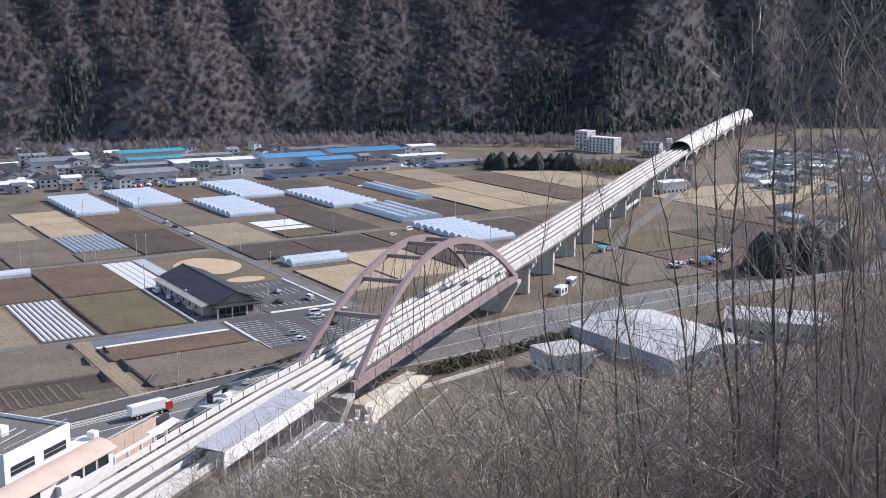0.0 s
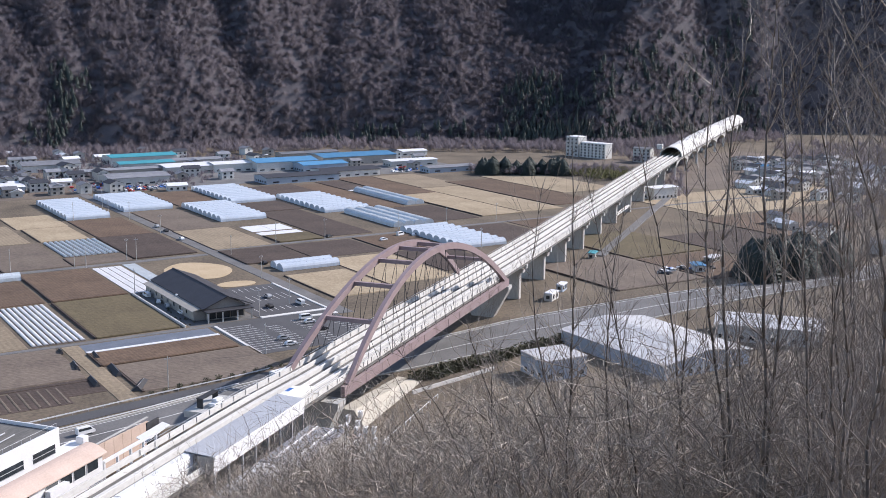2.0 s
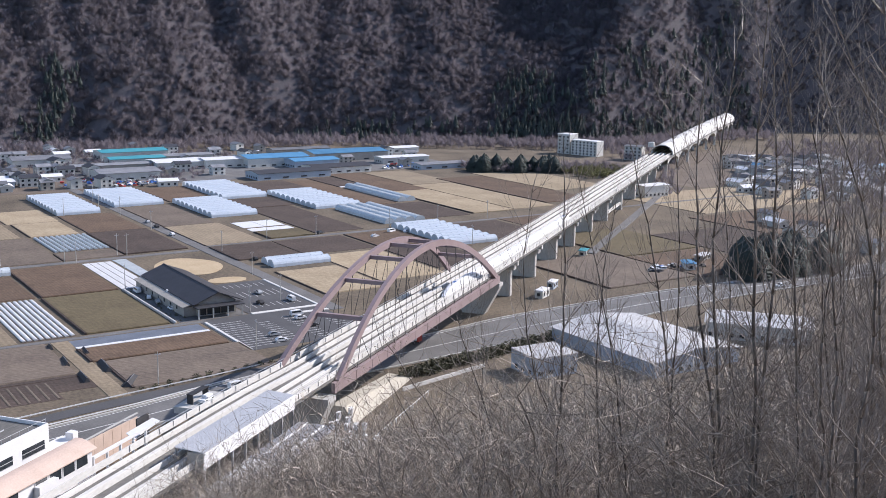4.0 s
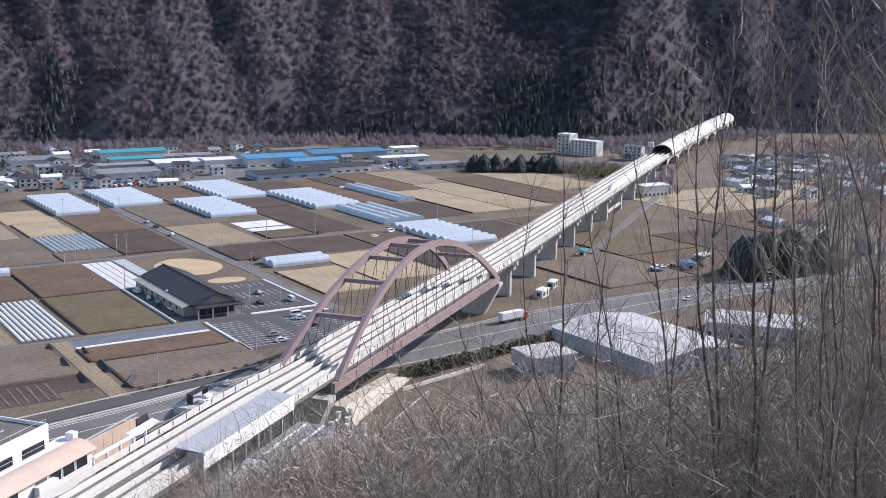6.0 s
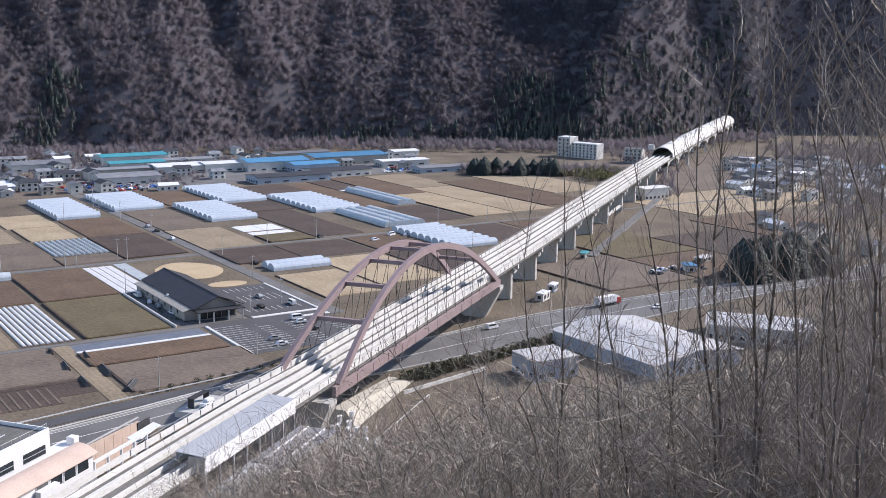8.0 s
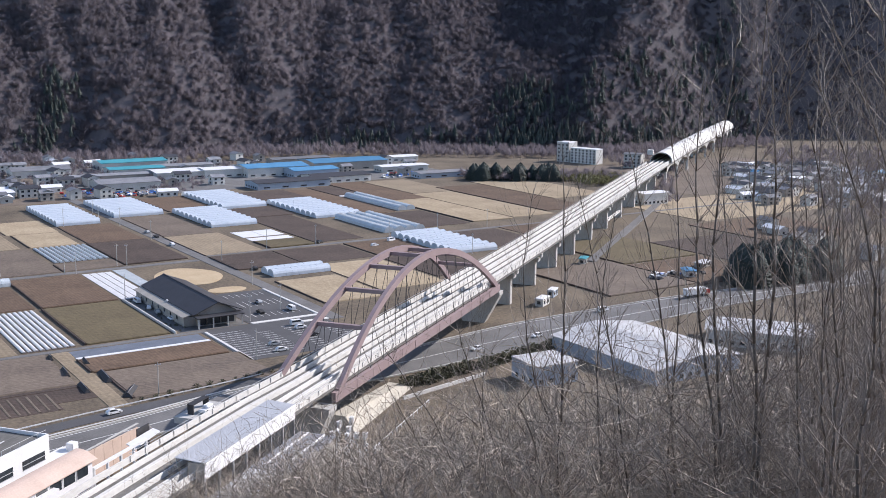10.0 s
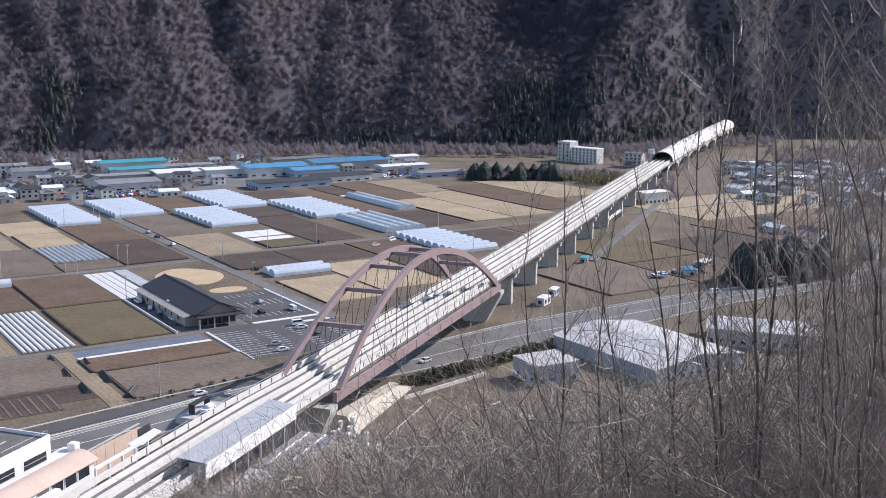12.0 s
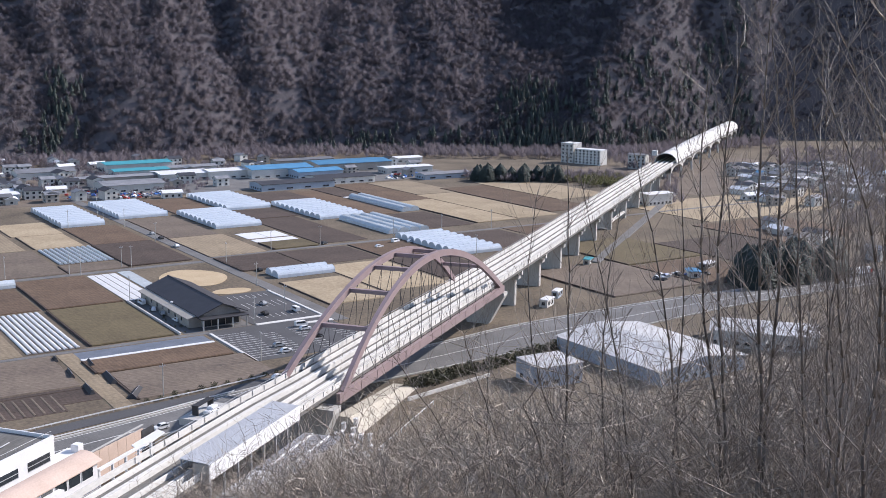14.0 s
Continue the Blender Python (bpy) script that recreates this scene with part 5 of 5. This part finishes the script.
class Soup:
    """Many small triangles gathered in arrays, for woods and brush."""

    def __init__(self):
        self.parts, self.norms = [], []

    def put(self, tri, at, turn, sx, sz, lean=(0.0, 0.0), core=None):
        c, s = math.cos(turn), math.sin(turn)
        v = tri.reshape(-1, 3)
        out = np.empty_like(v)
        out[:, 0] = (v[:, 0] * c - v[:, 1] * s) * sx + at[0] + v[:, 2] * sz * lean[0]
        out[:, 1] = (v[:, 0] * s + v[:, 1] * c) * sx + at[1] + v[:, 2] * sz * lean[1]
        out[:, 2] = v[:, 2] * sz + at[2]
        self.parts.append(out)
        if core is not None:
            n = v - np.array((0.0, 0.0, core))
            n /= np.maximum(1e-6, np.linalg.norm(n, axis=1))[:, None]
            self.norms.append(np.stack((n[:, 0] * c - n[:, 1] * s, n[:, 0] * s + n[:, 1] * c, n[:, 2]), 1))

    def data(self, name):
        co = np.concatenate(self.parts)
        n = len(co)
        me = bpy.data.meshes.new(name)
        me.vertices.add(n)
        me.vertices.foreach_set("co", co.astype(np.float32).ravel())
        me.loops.add(n)
        me.loops.foreach_set("vertex_index", np.arange(n, dtype=np.int32))
        me.polygons.add(n // 3)
        me.polygons.foreach_set("loop_start", np.arange(0, n, 3, dtype=np.int32))
        me.update(calc_edges=True)
        if self.norms:
            # crowns shade as round masses of fine twigs
            me.polygons.foreach_set("use_smooth", [True] * (n // 3))
            me.normals_split_custom_set_from_vertices(np.concatenate(self.norms).astype(np.float32))
        return me


def outward(tris, core):
    """Turns every triangle's front away from the crown's core."""
    t = np.array(tris)
    g = np.cross(t[:, 1] - t[:, 0], t[:, 2] - t[:, 0])
    flip = ((t.mean(1) - np.array((0.0, 0.0, core))) * g).sum(1) < 0
    t[flip] = t[flip][:, ::-1]
    return t


def blade(tris, p, q, w, rng):
    """A thin tapering twig from p to q."""
    d = q - p
    s = d.cross(Vector((rng.uniform(-1, 1), rng.uniform(-1, 1), rng.uniform(-1, 1)))).normalized() * w
    tris.append((tuple(p - s), tuple(p + s), tuple(q)))


def ribbon_twig(tris, p, q, w0, w1, rng):
    d = q - p
    s = d.cross(Vector((rng.uniform(-1, 1), rng.uniform(-1, 1), rng.uniform(-0.4, 0.4)))).normalized()
    a, b, c, e = p - s * w0, p + s * w0, q + s * w1, q - s * w1
    tris += [(tuple(a), tuple(b), tuple(c)), (tuple(a), tuple(c), tuple(e))]


def far_tree(seed, twigs=34, thick=1.0):
    """A leafless broad crown of fine twigs, one metre high."""
    rng, tris = random.Random(seed), []
    blade(tris, Vector((0, 0, -0.05)), Vector((0, 0, 0.8)), 0.03, rng)
    for i in range(twigs):
        a, b = rng.uniform(0, 2 * math.pi), rng.uniform(-0.1, 1.5)
        r = rng.uniform(0.38, 0.56)
        q = Vector((math.cos(a) * math.cos(b) * r, math.sin(a) * math.cos(b) * r, 0.48 + math.sin(b) * r))
        p = q * rng.uniform(0.2, 0.6)
        p.z = 0.25 + (q.z - 0.25) * rng.uniform(0.1, 0.55)
        blade(tris, p, q, rng.uniform(0.03, 0.05) * thick, rng)
    return outward(tris, 0.4)


def conifer(seed, tiers=6, k=8, full=0.8, leaf=1.0):
    rng, tris = random.Random(seed), []
    blade(tris, Vector((0, 0, 0)), Vector((0, 0, 0.9)), 0.02, rng)
    for t in range(tiers):
        z = 0.12 + 0.8 * t / tiers
        r = 0.27 * (1 - t / tiers) ** full + 0.03
        for j in range(k):
            a = 2 * math.pi * (j + rng.random()) / k
            rr = r * rng.uniform(0.7, 1.15)
            d = Vector((math.cos(a), math.sin(a), 0))
            e = Vector((-d.y, d.x, 0)) * rr * rng.uniform(0.3, 0.55) * leaf
            top = Vector((0, 0, z + 0.24 * leaf + rng.uniform(-0.03, 0.05)))
            tip = d * rr + Vector((0, 0, z - rng.uniform(0, 0.05)))
            tris += [(tuple(top), tuple(tip - e), tuple(tip + e))]
    return np.array(tris)


def brush(seed, stems=3):
    """A crooked many-stemmed leafless shrub, one metre high: its stems, and its fine twigs."""
    rng, wood, twigs = random.Random(seed), [], []

    def stick(p, q, w0, w1):
        d = (q - p).normalized()
        u = d.orthogonal().normalized()
        v = d.cross(u)
        ring = [(u * math.cos(k * 2.0944) + v * math.sin(k * 2.0944)) for k in range(3)]
        for k in range(3):
            e, f = ring[k], ring[(k + 1) % 3]
            wood.extend([(tuple(p + e * w0), tuple(p + f * w0), tuple(q + f * w1)), (tuple(p + e * w0), tuple(q + f * w1), tuple(q + e * w1))])

    def grow(p, d, length, w, depth):
        n = (8, 6, 3)[depth]
        bow = Vector((rng.gauss(0, 0.16), rng.gauss(0, 0.16), rng.gauss(0.06, 0.1)))
        for i in range(n):
            bow = (bow + Vector((rng.gauss(0, 0.1), rng.gauss(0, 0.1), rng.gauss(0.02, 0.08)))) * 0.85
            d = (d + bow + Vector((rng.gauss(0, 0.12), rng.gauss(0, 0.12), rng.gauss(0, 0.1)))).normalized()
            q = p + d * length / n
            w2 = w * 0.85
            if depth < 2:
                stick(p, q, w, w2)
            elif i < 2:
                ribbon_twig(twigs, p, q, w, w2, rng)
            else:
                blade(twigs, p, q, w, rng)
            if depth < 2 and i > (1 if depth == 0 else 0):
                for _ in range((1 + int(rng.random() < 0.5)) if depth == 0 else 1):
                    s = Vector((rng.gauss(0, 1), rng.gauss(0, 1), rng.gauss(0.3, 0.5))).normalized()
                    grow(q, (d * 0.45 + s).normalized(), length * rng.uniform(0.26, 0.55), (0.0028, 0.0013)[depth], depth + 1)
            p, w = q, w2

    for i in range(stems):
        a = rng.uniform(0, 2 * math.pi)
        o = rng.uniform(0.1, 0.7)
        grow(Vector((rng.uniform(-0.06, 0.06), rng.uniform(-0.06, 0.06), -0.03)), Vector((math.cos(a) * o, math.sin(a) * o, 1)).normalized(), rng.uniform(0.75, 1.15), rng.uniform(0.0055, 0.0085), 0)
    return np.array(wood), np.array(twigs)


rng = random.Random(21)
far_forms = [far_tree(i, 74, 0.33) for i in range(14)]
cone_forms = [conifer(40 + i) for i in range(6)]

woods = Soup()
for i in range(17000):
    lat = rng.uniform(-470, 520)
    q = -8 + 262 * rng.random()
    d = mountain_foot(lat) + q
    if abs(lat / d) > 0.46:
        continue
    z = height(lat, d)
    if z < 0.5:
        continue
    h = rng.uniform(5.5, 9.0)
    p = SIDE * lat + FWD * d
    woods.put(far_forms[i % 14], (p.x, p.y, z - 1.0), rng.uniform(0, 6.28), h * rng.uniform(1.1, 1.5), h, core=-0.5)
tagged(solid("winter_woods", woods.data("winter_woods"), "hazed_twig"), "leafless brown woods covering the mountain slopes, tinted bluish for haze", "woods", kind="stuff")

cones = Soup()
for i in range(640):
    k = rng.random()
    if k < 0.3:
        lat, q = rng.uniform(-120, 340), rng.uniform(-14, 12)
    elif k < 0.8:
        lat, q = rng.uniform(60, 330), 55 * rng.random() ** 1.8
    elif k < 0.9:
        lat, q = rng.gauss(95, 14), rng.uniform(0, 70)
    else:
        lat, q = rng.gauss(-318, 9), rng.uniform(0, 75)
    d = mountain_foot(lat) + q
    p = SIDE * lat + FWD * d
    h = rng.uniform(7, 12.5)
    cones.put(cone_forms[i % 6], (p.x, p.y, height(lat, d) - 0.3), rng.uniform(0, 6.28), h * 0.95, h)
tagged(solid("conifer_woods", cones.data("conifer_woods"), "conifer"), "dark conifers at the foot of the mountain", "woods", kind="stuff")

edge = Soup()
for i in range(3800):
    k = i % 12
    if k < 6:
        lat = rng.uniform(-430, 340)
        d = mountain_foot(lat) - rng.uniform(0, 70)
    elif k < 8:
        lat, d = rng.uniform(-0.42, -0.2) * 760, rng.uniform(720, 900)
    else:
        lat, d = rng.uniform(150, 420), rng.uniform(600, 1040)
        if abs(lat - (0.2 * d + 60)) < 40:
            continue
    p = SIDE * lat + FWD * d
    h = rng.uniform(5, 10) * (0.6 if 6 <= k < 8 else 1.0)
    edge.put(far_forms[i % 14], (p.x, p.y, -0.2), rng.uniform(0, 6.28), h, h, core=0.4)
for i in range(330):
    x = rng.uniform(462, 560)
    y = 668 - (x - 462) * 0.55 + rng.uniform(-14, 22)
    h = rng.uniform(4, 8)
    edge.put(far_forms[i % 14], (x, y, -0.2), rng.uniform(0, 6.28), h, h, core=0.4)
tagged(solid("valley_scrub", edge.data("valley_scrub"), "hazed_twig"), "pale leafless scrub along the river edge, tinted bluish for haze", "scrub", kind="stuff")

bamboo = Soup()
for i in range(260):
    x, y = rng.uniform(512, 560), rng.uniform(590, 632)
    h = rng.uniform(4, 7)
    bamboo.put(far_forms[i % 14], (x, y, -0.2), rng.uniform(0, 6.28), h * 0.9, h, core=0.4)
M["bamboo"] = ramp_mat("bamboo", (0.09, 0.1, 0.04), (0.22, 0.21, 0.1), 0.1, 0.8, fine=10)
tagged(solid("bamboo_thicket", bamboo.data("bamboo_thicket"), "bamboo"), "yellow-green bamboo thicket by the viaduct", "bamboo", kind="stuff")


def conifer_tree(seed):
    t = thing("conifer_tree", pose(0, 0, 0), "tall dark evergreen tree with dense drooping foliage", "tree", "evergreen grove")
    s = Soup()
    s.put(conifer(seed, 26, 34, 0.45, 0.5), (0, 0, 0), 0, 24, 17)
    solid("crown", s.data("crown"), "conifer", t)
    solid("trunk", Mesh().rod((0, 0, -0.3), (0, 0, 12), 0.28, 0.08, n=7), "bark", t)
    return t


evergreens = [conifer_tree(70 + i) for i in range(3)]
for i, e in enumerate(evergreens):
    e.matrix_basis = pose(362 + 14 * i, 320 - 3 * i, 0)
for i in range(44):
    x = rng.uniform(354, 412)
    y = 321 - (x - 350) * 0.12 + rng.uniform(-7, 9)
    copy_thing(evergreens[i % 3], pose(x, y, rng.uniform(-3, 0.0), 0, 0, rng.uniform(0, 360)))
for i in range(22):
    x = 462 + 52 * rng.random()
    y = 662 - (x - 465) * 0.6 + rng.uniform(-7, 9)
    copy_thing(evergreens[i % 3], pose(x, y, rng.uniform(-7, -4), 0, 0, rng.uniform(0, 360)))

# brush on the near hillside
BEARINGS = (-0.6, -0.277, -0.222, -0.167, -0.112, -0.042, 0.058, 0.133, 0.208, 0.283, 0.333, 0.392, 0.6)
DROPS = (0.55, 0.452, 0.415, 0.38, 0.354, 0.33, 0.3, 0.286, 0.28, 0.262, 0.215, 0.16, 0.1)
forms = [brush(200 + i) for i in range(12)]
low_forms = [far_tree(300 + i, 70, 0.3) for i in range(8)]
thicket, shaded_thicket, stems = Soup(), Soup(), Soup()
for i in range(1180):
    b = rng.uniform(-0.29, 0.5) if i < 760 else rng.uniform(0.27, 0.5)
    d = 17 * (9.0 ** rng.random()) if i < 760 else rng.uniform(15, 60)
    lat = b * d
    if i >= 940:
        b, d = rng.uniform(-0.24, 0.1), rng.uniform(34, 115)
        lat = b * d
    if b < 0.04 and d < 30:
        continue
    top = 100 - float(np.interp(b, BEARINGS, DROPS)) * d
    g = height(lat, d)
    if g < 2:
        continue
    h = min(5.5 if d < 28 else 7.5, (top - g)) * (rng.uniform(0.62, 0.9) if b < 0.3 else rng.uniform(0.62, 0.95))
    if h < 0.7:
        continue
    p = SIDE * lat + FWD * d
    wide, turn, lean = h * rng.uniform(0.7, 1.1), rng.uniform(0, 6.28), (rng.gauss(0, 0.08), rng.gauss(0, 0.08))
    wood, twigs = forms[i % 12]
    stems.put(wood, (p.x, p.y, g), turn, wide, h, lean)
    # towards the right the twigs take the copy with shade in its colour
    (shaded_thicket if b > 0.31 + 0.06 * rng.random() else thicket).put(twigs, (p.x, p.y, g), turn, wide, h, lean)
for i in range(4600):
    d = rng.uniform(105, 262)
    lat = rng.uniform(-0.14, 0.42) * d
    p = SIDE * lat + FWD * d
    q = LINE.inverted() @ Vector((p.x, p.y, 0))
    if q.y > -13 or p.y > 250 + 0.12 * (p.x - 100):
        continue
    if any(a < p.x < b and c < p.y < e for a, b, c, e in ((222, 270, 228, 284), (194, 216, 244, 266), (272, 316, 228, 272))):
        continue
    h = rng.uniform(1.8, 4.2)
    thicket.put(low_forms[i % 8], (p.x, p.y, height(lat, d)), rng.uniform(0, 6.28), h * 1.3, h)
tagged(solid("brush_thicket", thicket.data("brush_thicket"), "twig"), "tangled leafless brush on the near hillside", "brush", kind="stuff")
tagged(solid("dark_brush", shaded_thicket.data("dark_brush"), "shaded_twig"), "leafless brush on the near hillside, darkened brown for shade", "brush", kind="stuff")
tagged(solid("brush_stems", stems.data("brush_stems"), "branch"), "crooked dark stems of the hillside brush", "brush", kind="stuff")

# dark foliage added at the right in place of the brush's own dense shadow
undergrowth = Soup()
for i in range(330):
    d = rng.uniform(13, 50)
    lat = rng.uniform(0.33, 0.52) * d
    p = SIDE * lat + FWD * d
    h = rng.uniform(0.8, 2.2)
    undergrowth.put(cone_forms[i % 6], (p.x, p.y, height(lat, d) - 0.1), rng.uniform(0, 6.28), h * 2.2, h)
tagged(solid("evergreen_undergrowth", undergrowth.data("evergreen_undergrowth"), "conifer"), "added dark foliage in place of shadow among the hillside brush", "undergrowth", kind="stuff")

# distance ahead, side at the foot, side and height at the tip
STEMS = (
    (16, 4.93, 4.64, 100.64),
    (16.4, 5.27, 4.95, 100.19),
    (18, 4.87, 4.23, 99.49),
    (17.5, 4.72, 4.63, 100.19),
    (20, 4.96, 3.63, 98.12),
    (21, 2.69, 2.57, 98.06),
    (22, 2.86, 1.81, 97.13),
    (19, 3.83, 2.54, 97.73),
    (19.5, 4.63, 4.18, 99.34),
    (15, 5.35, 4.73, 99.81),
    (13, 5.19, 4.44, 99.20),
    (12, 5.23, 4.27, 99.68),
    (11.5, 5.50, 4.26, 100.15),
    (11, 5.59, 4.24, 100.41),
    (12.5, 5.55, 5.05, 99.49),
    (14, 5.20, 5.17, 98.66),
    (24, 1.60, -0.75, 93.20),
    (23, 2.33, 0.58, 94.11),
    (20, 3.22, 3.30, 97.01),
    (22, 6.53, 5.49, 99.49),
    (26, 5.48, 4.13, 93.94),
    (24, 1.54, 1.24, 93.35),
)


def bare_tree(i, d, pts, r):
    """A slim leafless tree: a bent stem through pts (side, height) d metres out, with rising branches and twigs."""
    q = random.Random(500 + i)
    base = [SIDE * lat + FWD * d + Vector((0, 0, z)) for lat, z in pts]
    g = height(pts[0][0], d)
    line = [SIDE * (pts[0][0] + 0.1) + FWD * d + Vector((0, 0, min(g - 0.2, pts[0][1] - 0.4)))] + base
    t = thing("bare_tree", Matrix.Translation(line[0]), "slim leafless tree with rising grey-brown branches", "tree", "bare trees on the hillside")
    line = [p - line[0] for p in line]
    path = []
    n = len(line)
    for k in range(n - 1):
        p0, p1, p2, p3 = (line[max(0, min(n - 1, k + j))] for j in (-1, 0, 1, 2))
        for j in range(5):
            u = j / 5
            path.append(0.5 * (2 * p1 + (p2 - p0) * u + (2 * p0 - 5 * p1 + 4 * p2 - p3) * u * u + (3 * p1 - p0 - 3 * p2 + p3) * u ** 3))
    path = [p + Vector((q.gauss(0, 0.013), q.gauss(0, 0.013), 0)) if k else p for k, p in enumerate(path)]
    path.append(line[-1])
    m = len(path)
    trunk = Mesh()
    rad = [r * (1 - 0.9 * (k / (m - 1)) ** 0.9) + 0.003 for k in range(m)]
    for k in range(m - 1):
        trunk.rod(path[k], path[k + 1], rad[k], rad[k + 1], n=7)
    solid("trunk", trunk, "bark", t, smooth=True)

    def shoot(g, p, d0, length, w, depth):
        steps = 6 if depth == 0 else 4
        dd = d0
        for s in range(steps):
            dd = (dd + Vector((q.gauss(0, 0.14), q.gauss(0, 0.14), 0.16 if depth == 0 else 0.12))).normalized()
            e = p + dd * length / steps
            w2 = w * 0.84
            g.rod(p, e, w, w2, n=4 if depth < 2 else 3)
            if depth < 2 and s >= 1 and q.random() < (0.95 if depth == 0 else 0.6):
                side = Vector((q.gauss(0, 1), q.gauss(0, 1), q.gauss(0.1, 0.4))).normalized()
                shoot(g, e, (dd * 0.8 + side * 0.7).normalized(), length * q.uniform(0.3, 0.5), w2 * 0.62, depth + 1)
            p, w = e, w2

    for k in range(int(m * 0.16), m - 1):
        g = Mesh()
        for _ in range(2 if q.random() < 0.5 else 3):
            a = q.uniform(0, 2 * math.pi)
            up = q.uniform(0.6, 1.5)
            shoot(g, path[k], Vector((math.cos(a), math.sin(a), up)).normalized(), q.uniform(0.6, 1.9) * (1.25 - 0.6 * k / m), min(0.014, max(0.006, rad[k] * 0.5)), 0)
        solid("branch", g, "branch", t)


for i, (d, foot, tip, top) in enumerate(STEMS):
    q = random.Random(900 + i)
    z0 = height(foot, d) + 0.3
    sway = q.gauss(0, 0.1)
    pts = [(foot + (tip - foot) * (k / 4) ** 1.3 + sway * math.sin(k * 1.9), z0 + (top - z0) * (k / 4) ** 0.85) for k in range(5)]
    bare_tree(i, d, pts, q.uniform(0.024, 0.034) + 0.014 * (i < 6))

for i in range(10):
    q = random.Random(1300 + i)
    d = q.uniform(13, 24)
    foot = q.uniform(0.35, 0.44) * d
    tip = foot - q.uniform(-0.01, 0.07) * d
    z0, top = height(foot, d) + 0.3, 100 - q.uniform(0.01, 0.15) * d
    pts = [(foot + (tip - foot) * (k / 4) ** 1.3 + 0.1 * math.sin(k * 1.9 + i), z0 + (top - z0) * (k / 4) ** 0.85) for k in range(5)]
    bare_tree(40 + i, d, pts, q.uniform(0.02, 0.034))

# ---- movement ----
RIGHT = ((-300, 200), (-40, 251), (40, 267.5), (87, 278), (110, 283.5), (160, 295), (220, 305), (285, 311.5), (335, 310), (450, 303), (650, 278))
LEFT = ((-100, 236), (60, 267), (96, 274), (178, 287), (200, 290.5), (269, 298), (322, 298.5), (420, 294), (560, 278))
SIDE_ROAD = ((-60, 262), (20, 277), (60, 285), (90, 290.3), (117, 294.2), (134, 297.4), (160, 302))


def along(path, x):
    for (x0, y0), (x1, y1) in zip(path, path[1:]):
        if x0 <= x <= x1:
            return y0 + (y1 - y0) * (x - x0) / (x1 - x0)
    return path[-1][1] if x > path[-1][0] else path[0][1]


def drive(ob, path, marks, z=0.14):
    """Rows every half second; marks give (seconds, x) along the road."""
    rows = []
    for i in range(29):
        t = i / 2
        for (t0, x0), (t1, x1) in zip(marks, marks[1:]):
            if t0 <= t <= t1:
                x = x0 + (x1 - x0) * (t - t0) / (t1 - t0)
                way = 1 if x1 > x0 else -1
        turn = math.degrees(math.atan2(along(path, x + 5 * way) - along(path, x - 5 * way), 10 * way))
        rows.append((t, pose(x, along(path, x), z, 0, 0, turn)))
    walk(ob, rows)


def motions():
    drive(truck, RIGHT, ((0, 86.8), (1, 110), (5.5, 220), (7.5, 267.6), (14, 418)))
    drive(van, RIGHT, ((0, 26), (2.1, 73.9), (3.2, 99.1), (7.5, 208), (8.2, 227), (10.3, 285), (12, 335), (14, 388)))
    drive(car_a, LEFT, ((0, 458), (5.5, 321.8), (7.5, 269.4), (10.3, 198), (10.7, 188.7), (12, 153), (14, 92)))
    drive(car_b, LEFT, ((0, 530), (8, 292), (10.7, 212), (12.2, 178.7), (14, 138)))
    drive(car_c, SIDE_ROAD, ((0, -40), (10.3, 89.8), (13.8, 133.9), (14, 136.4)))
    speed, nose0 = 139.0, 4.5 - 139.0 * 2.1
    walk(train, [(t, LINE @ pose(nose0 + speed * t, NEAR, 0)) for t in (0.0, 3.5, 7.0, 10.5, 14.0)])
    for c, off in cars:
        rows = []
        for i in range(57):
            t = i / 4
            s = nose0 + speed * t + off
            slope = (deck_z(s + 10) - deck_z(s - 10)) / 20
            yaw = math.degrees(math.atan((bend(s + 10) - bend(s - 10)) / 20))
            rows.append((t, pose(off, max(-40.0, bend(s)), deck_z(s) + 1.0, 0, -math.degrees(math.atan(slope)), max(-8.0, yaw))))
        walk(c, rows)


motions()
